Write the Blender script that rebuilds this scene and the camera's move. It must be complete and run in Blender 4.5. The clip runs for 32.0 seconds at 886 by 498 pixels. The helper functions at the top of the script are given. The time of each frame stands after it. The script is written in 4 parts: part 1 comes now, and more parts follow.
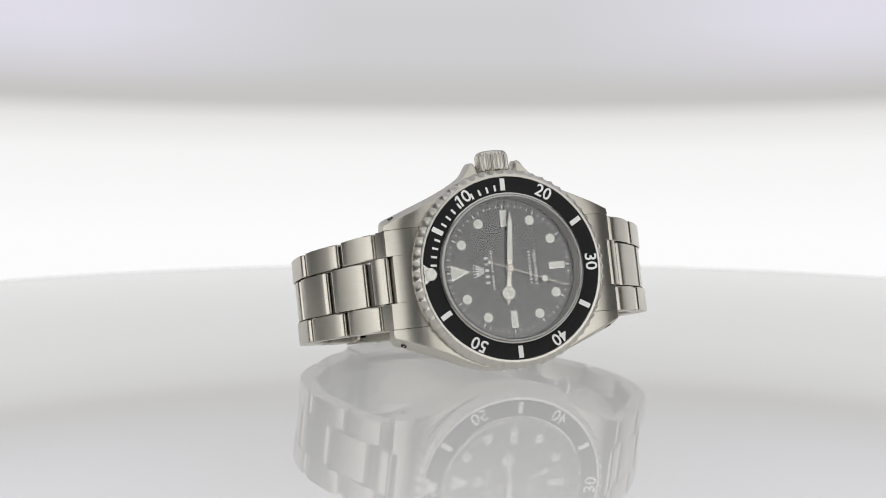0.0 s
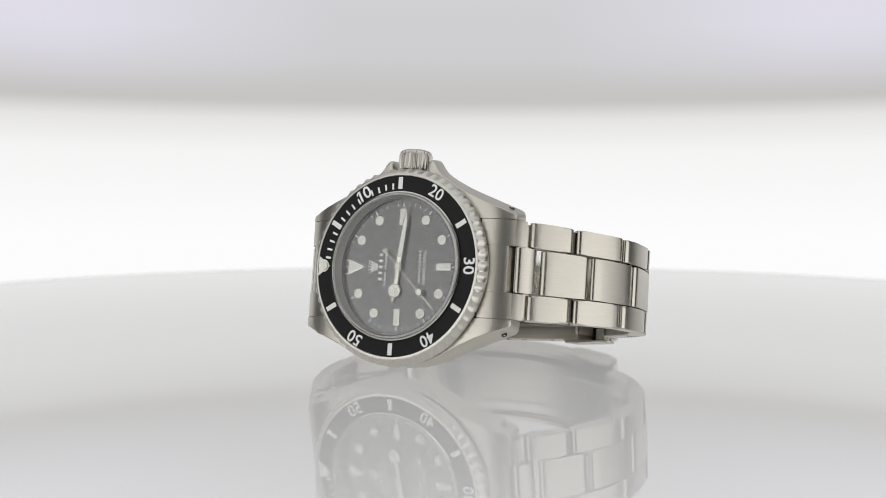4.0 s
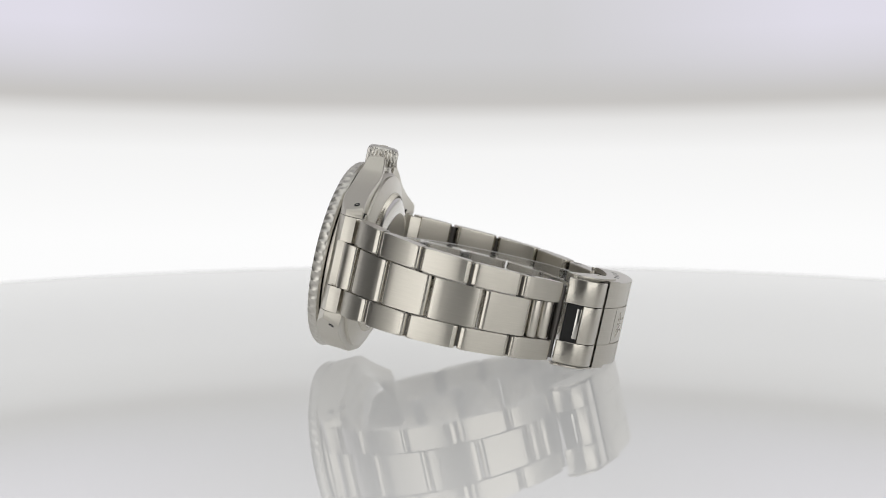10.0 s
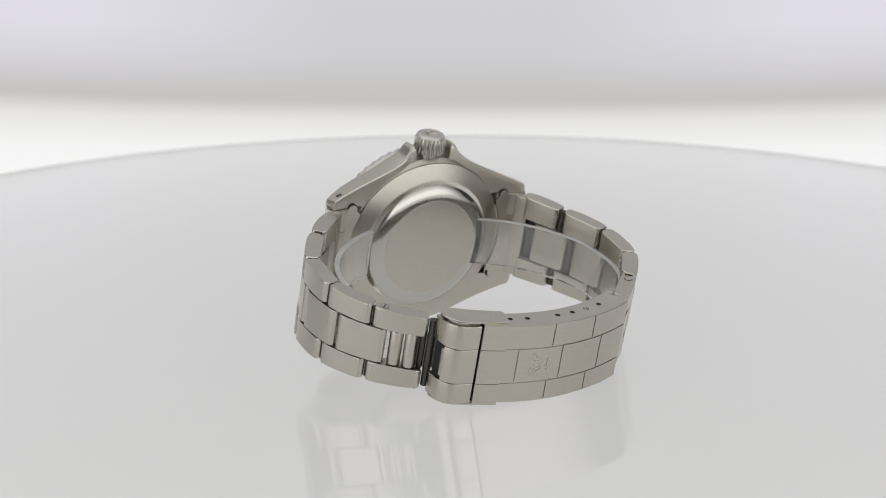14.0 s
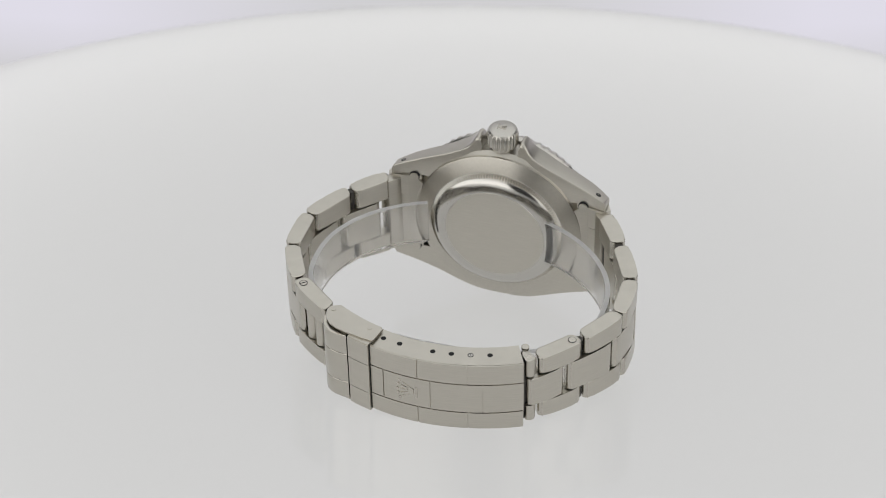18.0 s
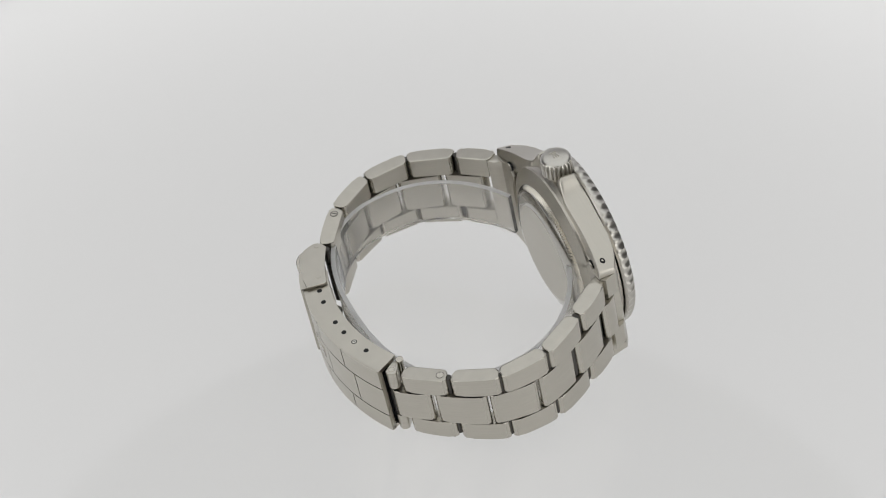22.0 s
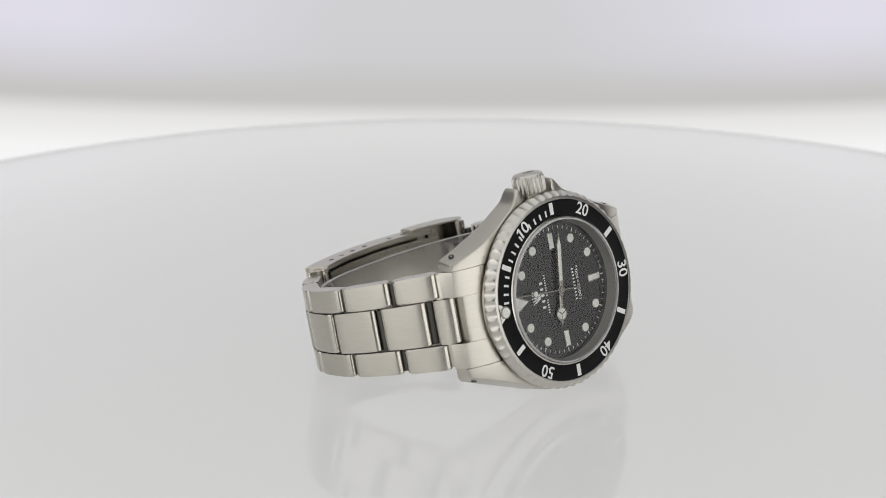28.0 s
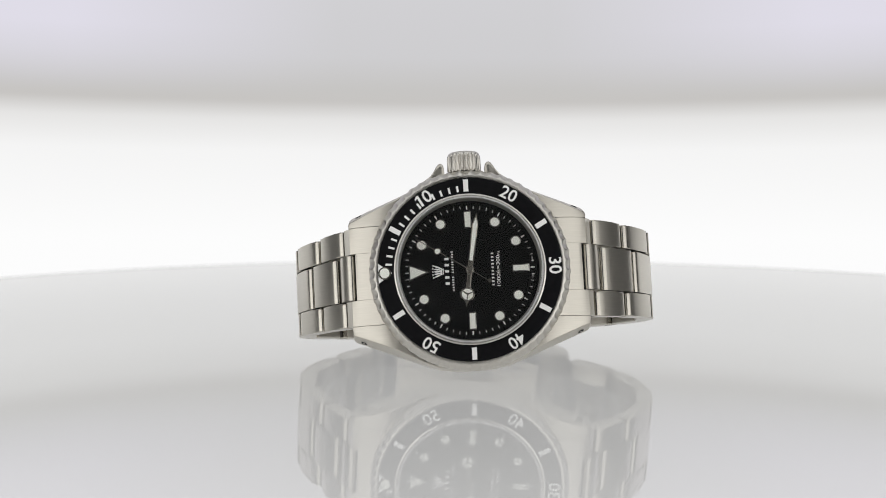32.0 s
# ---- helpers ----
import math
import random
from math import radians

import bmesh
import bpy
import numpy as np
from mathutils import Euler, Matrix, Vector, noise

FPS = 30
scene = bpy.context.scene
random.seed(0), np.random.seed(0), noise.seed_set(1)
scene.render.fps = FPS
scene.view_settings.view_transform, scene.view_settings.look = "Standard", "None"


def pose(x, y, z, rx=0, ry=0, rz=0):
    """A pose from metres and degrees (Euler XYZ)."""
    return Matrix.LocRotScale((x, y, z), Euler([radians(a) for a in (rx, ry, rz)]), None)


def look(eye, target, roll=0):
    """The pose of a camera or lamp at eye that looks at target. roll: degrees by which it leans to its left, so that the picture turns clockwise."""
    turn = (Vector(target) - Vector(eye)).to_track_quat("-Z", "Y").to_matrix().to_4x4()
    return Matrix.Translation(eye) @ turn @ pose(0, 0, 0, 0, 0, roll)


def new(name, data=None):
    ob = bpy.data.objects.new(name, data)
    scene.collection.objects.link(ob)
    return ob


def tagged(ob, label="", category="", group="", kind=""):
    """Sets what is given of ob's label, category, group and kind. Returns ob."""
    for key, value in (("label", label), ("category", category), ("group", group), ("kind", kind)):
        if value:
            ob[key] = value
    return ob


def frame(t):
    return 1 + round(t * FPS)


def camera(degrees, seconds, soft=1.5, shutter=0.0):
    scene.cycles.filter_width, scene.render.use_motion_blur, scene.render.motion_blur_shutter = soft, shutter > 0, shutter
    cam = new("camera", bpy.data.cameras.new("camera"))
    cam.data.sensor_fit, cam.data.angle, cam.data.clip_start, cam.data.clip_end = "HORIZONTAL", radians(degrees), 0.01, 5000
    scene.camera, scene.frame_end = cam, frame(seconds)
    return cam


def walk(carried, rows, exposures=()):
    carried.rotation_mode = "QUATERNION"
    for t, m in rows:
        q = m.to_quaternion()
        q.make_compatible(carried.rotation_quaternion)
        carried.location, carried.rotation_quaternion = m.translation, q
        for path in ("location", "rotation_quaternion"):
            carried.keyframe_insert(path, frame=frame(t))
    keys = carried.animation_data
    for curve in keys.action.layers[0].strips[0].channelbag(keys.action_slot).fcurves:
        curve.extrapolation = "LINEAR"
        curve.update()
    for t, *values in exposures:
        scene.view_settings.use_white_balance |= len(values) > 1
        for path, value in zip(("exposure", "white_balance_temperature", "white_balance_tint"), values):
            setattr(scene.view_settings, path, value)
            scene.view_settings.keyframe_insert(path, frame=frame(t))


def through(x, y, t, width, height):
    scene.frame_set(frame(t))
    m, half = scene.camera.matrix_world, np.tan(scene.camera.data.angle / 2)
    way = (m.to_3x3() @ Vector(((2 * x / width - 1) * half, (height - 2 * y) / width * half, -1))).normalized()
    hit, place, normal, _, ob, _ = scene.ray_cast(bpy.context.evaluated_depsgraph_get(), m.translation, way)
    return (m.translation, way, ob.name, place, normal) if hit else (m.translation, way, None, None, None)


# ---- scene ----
MM = 0.001

# ---- camera: it stands on an arm that swings up and down about a point over the turntable ----
FOV = 22.48
REACH = 0.4763
PIVOT = Vector((-0.0002, 0.0006, 0.0135))
cam = camera(FOV, 32.0, soft=0.8)
# arm: seconds, degrees above the table
ARM = [
    (0.0, 6.4), (1.0, 6.38), (2.0, 6.32), (3.0, 6.26), (3.5, 6.22), (4.5, 6.14), (5.5, 6.06), (6.0, 6.0), (7.0, 5.95), (8.0, 5.98),
    (9.0, 6.02), (9.5, 6.07), (10.0, 6.22), (10.5, 6.95), (11.0, 8.3), (12.0, 11.45), (13.0, 14.39), (14.0, 17.45), (14.5, 19.1),
    (15.5, 21.7), (16.5, 24.25), (17.0, 25.75), (18.0, 28.7), (19.0, 31.85), (20.0, 34.85), (20.5, 35.75), (21.0, 36.02),
    (21.5, 35.98), (22.0, 35.9), (22.5, 35.3), (23.0, 33.95), (24.0, 30.75), (25.0, 27.1), (25.5, 25.4), (26.5, 22.8), (27.5, 20.3),
    (28.0, 18.85), (29.0, 15.8), (30.0, 12.75), (31.0, 9.83), (31.5, 8.25), (31.8, 7.1), (32.0, 6.71),
]


def arm(degrees):
    """The frame of the arm: x to the right, y from the camera towards the backdrop, z up."""
    return Matrix.Translation(PIVOT) @ pose(0, 0, 0, -degrees)


def arm_camera(degrees):
    m = arm(degrees)
    eye = m @ Vector((0, -REACH, 0))
    ahead = m.to_3x3() @ Vector((-0.01113, 1.0, 0.0188))
    return look(eye, eye + ahead)


walk(cam, [(t, arm_camera(d)) for t, d in ARM])
cam.data.dof.use_dof = True
cam.data.dof.focus_distance = 0.462
cam.data.dof.aperture_fstop = 26.0

# turntable: seconds, degrees about the vertical axis
TURN = [(t * 1.0, 18.55 - 11.96 * t) for t in range(0, 31)] + [(30.9, -351.0), (31.3, -355.2), (31.6, -357.3), (31.8, -357.9), (32.0, -358.1)]
WATCH_AT = Matrix(((-0.0469, -0.9988, -0.0115, -0.00070), (0.2084, 0.0015, -0.9780, -0.02911), (0.9769, -0.0483, 0.2081, 0.02138), (0, 0, 0, 1)))
TABLE_Z = -0.0008

# ---- light: a closed photographic studio with glowing softboxes ----
world = bpy.data.worlds.new("world")
scene.world = world
world.use_nodes = True
world.node_tree.nodes["Background"].inputs["Color"].default_value = (0.9, 0.92, 1.0, 1)
world.node_tree.nodes["Background"].inputs["Strength"].default_value = 0.3
scene.view_settings.exposure = 0.0
FRONT_GLOW, TOP_GLOW, BACK_GLOW, TABLE_GLOW = 1.68, 0.94, 0.98, 0.96


# ---- materials ----
def material(name, base=(0.5, 0.5, 0.5), rough=0.5, metal=0.0, **more):
    mat = bpy.data.materials.new(name)
    mat.use_nodes = True
    b = mat.node_tree.nodes["Principled BSDF"]
    b.inputs["Base Color"].default_value = (*base, 1)
    b.inputs["Roughness"].default_value = rough
    b.inputs["Metallic"].default_value = metal
    for key, value in more.items():
        b.inputs[key.replace("_", " ")].default_value = value
    return mat


def streaks(mat, stretch, rough, amount=0.05, tint=0.08, bump=0.02):
    """Fine brushing: noise drawn out along one axis of the thing, in roughness, colour and relief."""
    t = mat.node_tree
    b = t.nodes["Principled BSDF"]
    co = t.nodes.new("ShaderNodeTexCoord")
    mp = t.nodes.new("ShaderNodeMapping")
    mp.inputs["Scale"].default_value = stretch
    t.links.new(co.outputs["Object"], mp.inputs["Vector"])
    fine = t.nodes.new("ShaderNodeTexNoise")
    fine.inputs["Scale"].default_value = 1.0
    fine.inputs["Detail"].default_value = 4.0
    t.links.new(mp.outputs["Vector"], fine.inputs["Vector"])
    broad = t.nodes.new("ShaderNodeTexNoise")
    broad.inputs["Scale"].default_value = 260.0
    broad.inputs["Detail"].default_value = 2.0
    t.links.new(co.outputs["Object"], broad.inputs["Vector"])
    r = t.nodes.new("ShaderNodeMapRange")
    r.inputs["To Min"].default_value, r.inputs["To Max"].default_value = rough - amount, rough + amount
    t.links.new(fine.outputs["Fac"], r.inputs["Value"])
    t.links.new(r.outputs["Result"], b.inputs["Roughness"])
    mix = t.nodes.new("ShaderNodeMix")
    mix.data_type, mix.blend_type = "RGBA", "MULTIPLY"
    base = tuple(b.inputs["Base Color"].default_value)
    mix.inputs["A"].default_value = base
    mix.inputs["Factor"].default_value = tint
    t.links.new(broad.outputs["Fac"], mix.inputs["B"])
    grain = t.nodes.new("ShaderNodeMapRange")
    grain.inputs["From Min"].default_value, grain.inputs["From Max"].default_value = 0.3, 0.7
    grain.inputs["To Min"].default_value, grain.inputs["To Max"].default_value = 1 - tint * 1.5, 1 + tint * 0.7
    t.links.new(fine.outputs["Fac"], grain.inputs["Value"])
    shade = t.nodes.new("ShaderNodeVectorMath")
    shade.operation = "SCALE"
    t.links.new(mix.outputs["Result"], shade.inputs[0])
    t.links.new(grain.outputs["Result"], shade.inputs["Scale"])
    t.links.new(shade.outputs["Vector"], b.inputs["Base Color"])
    bp = t.nodes.new("ShaderNodeBump")
    bp.inputs["Strength"].default_value = bump
    bp.inputs["Distance"].default_value = 0.00005
    t.links.new(fine.outputs["Fac"], bp.inputs["Height"])
    t.links.new(bp.outputs["Normal"], b.inputs["Normal"])
    return mat


STEEL = (0.54, 0.514, 0.457)
BRUSHED = streaks(material("brushed_steel", STEEL, 0.3, 1.0), (7000, 250, 250), 0.29, 0.03, 0.035, 0.006)
BRUSHED_CASE = streaks(material("brushed_case_steel", STEEL, 0.3, 1.0), (7000, 250, 250), 0.31, 0.03, 0.035, 0.006)
BRUSHED_RING = streaks(material("brushed_ring_steel", STEEL, 0.3, 1.0, Anisotropic=0.85, Anisotropic_Rotation=0.25), (1500, 1500, 1500), 0.3, 0.02, 0.03, 0.0)
tangent = BRUSHED_RING.node_tree.nodes.new("ShaderNodeTangent")
tangent.direction_type, tangent.axis = "RADIAL", "Z"
BRUSHED_RING.node_tree.links.new(tangent.outputs["Tangent"], BRUSHED_RING.node_tree.nodes["Principled BSDF"].inputs["Tangent"])
FLANK = streaks(material("fine_polished_steel", STEEL, 0.38, 1.0), (250, 250, 6000), 0.38, 0.02, 0.02, 0.01)
SATIN = streaks(material("satin_steel", STEEL, 0.25, 1.0), (4000, 4000, 4000), 0.22, 0.04, 0.05, 0.0)
POLISHED = streaks(material("polished_steel", (0.53, 0.515, 0.48), 0.15, 1.0), (2500, 2500, 2500), 0.15, 0.004, 0.01, 0.0)
BEZEL_STEEL = streaks(material("bezel_steel", (0.58, 0.56, 0.515), 0.3, 1.0), (3000, 3000, 3000), 0.3, 0.03, 0.04, 0.0)
REHAUT = streaks(material("matt_steel_ring", (0.36, 0.345, 0.315), 0.4, 1.0), (3000, 3000, 3000), 0.5, 0.03, 0.04, 0.0)
# steel made near black, to put shade into gaps and joints
DARK_STEEL = material("dark_recess_steel", (0.1, 0.095, 0.088), 0.5, 1.0)
WORN_STEEL = streaks(material("worn_dark_steel", (0.3, 0.28, 0.25), 0.4, 1.0), (2500, 2500, 2500), 0.4, 0.15, 0.5, 0.3)
# black that stands in for the shade inside holes, slots and gaps
HOLE = material("hole_shadow_black", (0.01, 0.01, 0.01), 0.8)
INSERT = streaks(material("black_anodised_insert", (0.006, 0.006, 0.007), 0.3, 0.0, IOR=1.25), (900, 900, 900), 0.3, 0.04, 0.2, 0.0)
DIAL = streaks(material("black_lacquer_dial", (0.004, 0.004, 0.004), 0.05, 0.0, IOR=1.9), (700, 700, 700), 0.05, 0.01, 0.2, 0.0)
PRINT = material("white_print", (0.75, 0.75, 0.73), 0.5)
SILVER = material("silver_numeral", (0.78, 0.78, 0.76), 0.4)
LUME = streaks(material("cream_luminous_paint", (0.84, 0.85, 0.78), 0.6), (5000, 5000, 5000), 0.6, 0.05, 0.15, 0.05)
CLEAR = material("clear_plastic", (0.94, 0.932, 0.918), 0.14, 0.0, IOR=1.38, Transmission_Weight=0.93)
ACRYLIC = material("milky_white_acrylic", (0.34, 0.34, 0.338), 0.004, 0.0, IOR=1.5)


def milky(mat, opaque, through):
    """A milky plate: part of the light is scattered back, part comes through, under a clear gloss."""
    t = mat.node_tree
    t.nodes.remove(t.nodes["Principled BSDF"])
    kinds = ("ShaderNodeBsdfDiffuse", "ShaderNodeBsdfTranslucent", "ShaderNodeBsdfGlossy", "ShaderNodeFresnel", "ShaderNodeAddShader", "ShaderNodeMixShader")
    diffuse, inner, gloss, fresnel, add, mix = (t.nodes.new(k) for k in kinds)
    diffuse.inputs["Color"].default_value = (*opaque, 1)
    inner.inputs["Color"].default_value = (*through, 1)
    gloss.inputs["Roughness"].default_value = 0.004
    fresnel.inputs["IOR"].default_value = 1.6
    t.links.new(diffuse.outputs[0], add.inputs[0])
    t.links.new(inner.outputs[0], add.inputs[1])
    t.links.new(fresnel.outputs[0], mix.inputs[0])
    t.links.new(add.outputs[0], mix.inputs[1])
    t.links.new(gloss.outputs[0], mix.inputs[2])
    t.links.new(mix.outputs[0], t.nodes["Material Output"].inputs["Surface"])


def crystal_glass(name, head_on):
    """Clear flat glass: it mirrors a small share head-on and more towards grazing, and lets the rest straight through."""
    mat = bpy.data.materials.new(name)
    mat.use_nodes = True
    t = mat.node_tree
    t.nodes.remove(t.nodes["Principled BSDF"])
    clear, gloss, facing, power, share, mix = (t.nodes.new(k) for k in (
        "ShaderNodeBsdfTransparent", "ShaderNodeBsdfGlossy", "ShaderNodeLayerWeight", "ShaderNodeMath", "ShaderNodeMapRange", "ShaderNodeMixShader"))
    gloss.inputs["Roughness"].default_value = 0.0
    facing.inputs["Blend"].default_value = 0.5
    power.operation = "POWER"
    power.inputs[1].default_value = 3.6
    share.inputs["To Min"].default_value, share.inputs["To Max"].default_value = head_on, 1.0
    t.links.new(facing.outputs["Facing"], power.inputs[0])
    t.links.new(power.outputs[0], share.inputs["Value"])
    t.links.new(share.outputs["Result"], mix.inputs[0])
    t.links.new(clear.outputs[0], mix.inputs[1])
    t.links.new(gloss.outputs[0], mix.inputs[2])
    t.links.new(mix.outputs[0], t.nodes["Material Output"].inputs["Surface"])
    return mat


GLASS = crystal_glass("sapphire_glass", 0.095)
GLASS_SIDE = crystal_glass("clear_glass_side", 0.004)
milky(ACRYLIC, (0.09, 0.09, 0.0905), (0.6, 0.6, 0.6))
FROSTED = material("frosted_plastic_edge", (0.72, 0.712, 0.7), 0.4, 0.0, IOR=1.42, Transmission_Weight=0.4)
WALL = streaks(material("grey_wall_paint", (0.27, 0.27, 0.27), 0.8), (30, 30, 30), 0.8, 0.1, 0.1, 0.1)
FLOOR = streaks(material("dark_grey_studio_floor", (0.12, 0.12, 0.12), 0.6), (20, 20, 20), 0.6, 0.1, 0.2, 0.1)
BLACK_FABRIC = material("black_fabric", (0.03, 0.03, 0.03), 0.8)


def glowing(name, colour, strength):
    mat = bpy.data.materials.new(name)
    mat.use_nodes = True
    t = mat.node_tree
    t.nodes.remove(t.nodes["Principled BSDF"])
    e = t.nodes.new("ShaderNodeEmission")
    e.inputs["Color"].default_value = (*colour, 1)
    e.inputs["Strength"].default_value = strength
    t.links.new(e.outputs["Emission"], t.nodes["Material Output"].inputs["Surface"])
    return mat


PANEL_LIGHT = glowing("turntable_light_panel", (1.0, 0.996, 0.985), TABLE_GLOW)
_t = PANEL_LIGHT.node_tree
# the glow is raised towards the rim, to brighten the plate's far part
_co, _ln, _sq, _fall = (_t.nodes.new(k) for k in ("ShaderNodeTexCoord", "ShaderNodeVectorMath", "ShaderNodeMath", "ShaderNodeMapRange"))
_ln.operation, _sq.operation = "LENGTH", "POWER"
_sq.inputs[1].default_value = 3.0
_fall.inputs["From Max"].default_value = 0.2 ** 3
_fall.inputs["To Min"].default_value, _fall.inputs["To Max"].default_value = TABLE_GLOW, TABLE_GLOW * 1.34
_t.links.new(_co.outputs["Object"], _ln.inputs[0])
_t.links.new(_ln.outputs["Value"], _sq.inputs[0])
_t.links.new(_sq.outputs[0], _fall.inputs["Value"])
_t.links.new(_fall.outputs["Result"], _t.nodes["Emission"].inputs["Strength"])


def front_cloth(side):
    """The cloth of a front softbox: brightest low down, falling off towards its top and its outer side."""
    mat = glowing("front_softbox_cloth", (1.0, 0.993, 0.98), FRONT_GLOW)
    t = mat.node_tree
    co, sp, inner, fall, strength, up, both = (t.nodes.new(k) for k in (
        "ShaderNodeTexCoord", "ShaderNodeSeparateXYZ", "ShaderNodeMath", "ShaderNodeMapRange", "ShaderNodeMath", "ShaderNodeMapRange", "ShaderNodeMath"))
    inner.operation, strength.operation, both.operation = "MULTIPLY", "MULTIPLY", "MULTIPLY"
    inner.inputs[1].default_value = side
    strength.inputs[1].default_value = FRONT_GLOW
    for node, start, end, low, high in ((fall, -0.66, -0.2, 0.2, 1.0), (up, -0.27, 0.03, 1.0, 0.62)):
        node.interpolation_type = "SMOOTHSTEP"
        node.inputs["From Min"].default_value, node.inputs["From Max"].default_value = start, end
        node.inputs["To Min"].default_value, node.inputs["To Max"].default_value = low, high
    t.links.new(co.outputs["Object"], sp.inputs[0])
    t.links.new(sp.outputs["X"], inner.inputs[0])
    t.links.new(inner.outputs[0], fall.inputs["Value"])
    t.links.new(sp.outputs["Z"], up.inputs["Value"])
    t.links.new(fall.outputs["Result"], both.inputs[0])
    t.links.new(up.outputs["Result"], both.inputs[1])
    t.links.new(both.outputs[0], strength.inputs[0])
    t.links.new(strength.outputs[0], t.nodes["Emission"].inputs["Strength"])
    return mat


TOP_LIGHT = glowing("overhead_softbox_cloth", (0.98, 0.995, 1.0), TOP_GLOW)


# ---- mesh helpers, in millimetres ----
def part(name, bm, mat, parent=None, label="", smooth=35):
    """Links a bmesh, drawn in millimetres, as one mesh object under a thing or a part."""
    me = bpy.data.meshes.new(name)
    bmesh.ops.recalc_face_normals(bm, faces=bm.faces)
    bmesh.ops.scale(bm, vec=(MM, MM, MM), verts=bm.verts)
    bm.to_mesh(me)
    bm.free()
    return link(name, me, mat, parent, label, smooth)


def link(name, me, mat, parent=None, label="", smooth=35):
    for m in mat if isinstance(mat, (list, tuple)) else [mat]:
        me.materials.append(m)
    if smooth:
        me.polygons.foreach_set("use_smooth", [True] * len(me.polygons))
    if smooth:
        me.set_sharp_from_angle(angle=radians(smooth))
    ob = new(name, me)
    ob.parent = parent
    return tagged(ob, label)


def prism(bm, outline, x0, x1, bevel=0.0, axis="x", segments=2):
    """Extrudes an outline of (y, z) along x, or of (x, y) along z, and rounds its edges."""
    def at(p, h):
        return (h, p[0], p[1]) if axis == "x" else (p[0], p[1], h)
    a = [bm.verts.new(at(p, x0)) for p in outline]
    b = [bm.verts.new(at(p, x1)) for p in outline]
    faces = [bm.faces.new(a), bm.faces.new(b[::-1])]
    n = len(outline)
    faces += [bm.faces.new((a[i], b[i], b[(i + 1) % n], a[(i + 1) % n])) for i in range(n)]
    if bevel:
        edges = {e for f in faces[:2] for e in f.edges}
        bmesh.ops.bevel(bm, geom=list(edges), offset=bevel, segments=segments, affect="EDGES", profile=0.6)
        if n > 12:
            caps = [f for f in bm.faces if len(f.verts) >= n]
            bmesh.ops.inset_individual(bm, faces=caps, thickness=0.05)
    return bm


def lathe(bm, profile, steps=96, wave=None, close=False):
    """Turns a profile of (r, z) about z. wave(angle, i) gives an addition to r and z of profile point i."""
    rings = []
    for k in range(steps):
        th = 2 * math.pi * k / steps
        ring = []
        for i, (r, z) in enumerate(profile):
            dr, dz = wave(th, i) if wave else (0, 0)
            ring.append(bm.verts.new(((r + dr) * math.sin(th), (r + dr) * math.cos(th), z + dz)))
        rings.append(ring)
    n = len(profile)
    for k in range(steps):
        a, b = rings[k], rings[(k + 1) % steps]
        for i in range(n if close else n - 1):
            j = (i + 1) % n
            bm.faces.new((a[i], b[i], b[j], a[j]))
    if not close:
        bm.faces.new([r[0] for r in rings])
        bm.faces.new([r[-1] for r in rings][::-1])
    return bm


def disc(bm, x, y, r, z0, z1, n=24, bevel=0.0):
    return prism(bm, [(x + r * math.sin(2 * math.pi * k / n), y + r * math.cos(2 * math.pi * k / n)) for k in range(n)], z0, z1, bevel, "z")


def rod(bm, y, z, r, x0, x1, n=20, bevel=0.0):
    return prism(bm, [(y + r * math.sin(2 * math.pi * k / n), z + r * math.cos(2 * math.pi * k / n)) for k in range(n)], x0, x1, bevel)


def loft(bm, sections):
    """Joins rings of equally many points to one closed solid."""
    rings = [[bm.verts.new(p) for p in s] for s in sections]
    n = len(rings[0])
    for a, b in zip(rings, rings[1:]):
        for i in range(n):
            bm.faces.new((a[i], b[i], b[(i + 1) % n], a[(i + 1) % n]))
    bm.faces.new(rings[0])
    bm.faces.new(rings[-1][::-1])
    return bm


def lettering(name, text, size, mat, parent, m, depth=0.01, spacing=1.0, weight=0.0, width=0.0):
    """A word as a thin mesh, centred on m (in millimetres)."""
    cu = bpy.data.curves.new(name, "FONT")
    cu.body, cu.size, cu.extrude, cu.space_character = text, size, depth, spacing
    cu.align_x, cu.align_y = "CENTER", "CENTER"
    cu.resolution_u, cu.offset = 3, weight
    tmp = new(name, cu)
    me = bpy.data.meshes.new_from_object(tmp.evaluated_get(bpy.context.evaluated_depsgraph_get()))
    bpy.data.objects.remove(tmp)
    if width:
        xs = [v.co.x for v in me.vertices]
        me.transform(Matrix.Diagonal((width / (max(xs) - min(xs)), 1, 1, 1)))
    me.transform(Matrix.Scale(MM, 4) @ m)
    return link(name, me, mat, parent, "", 0)


# ---- setting: room, softboxes, turntable, backdrop ----
def box(bm, x0, x1, y0, y1, z0, z1, bevel=0.0):
    return prism(bm, [(x0, y0), (x1, y0), (x1, y1), (x0, y1)], z0, z1, bevel, "z")


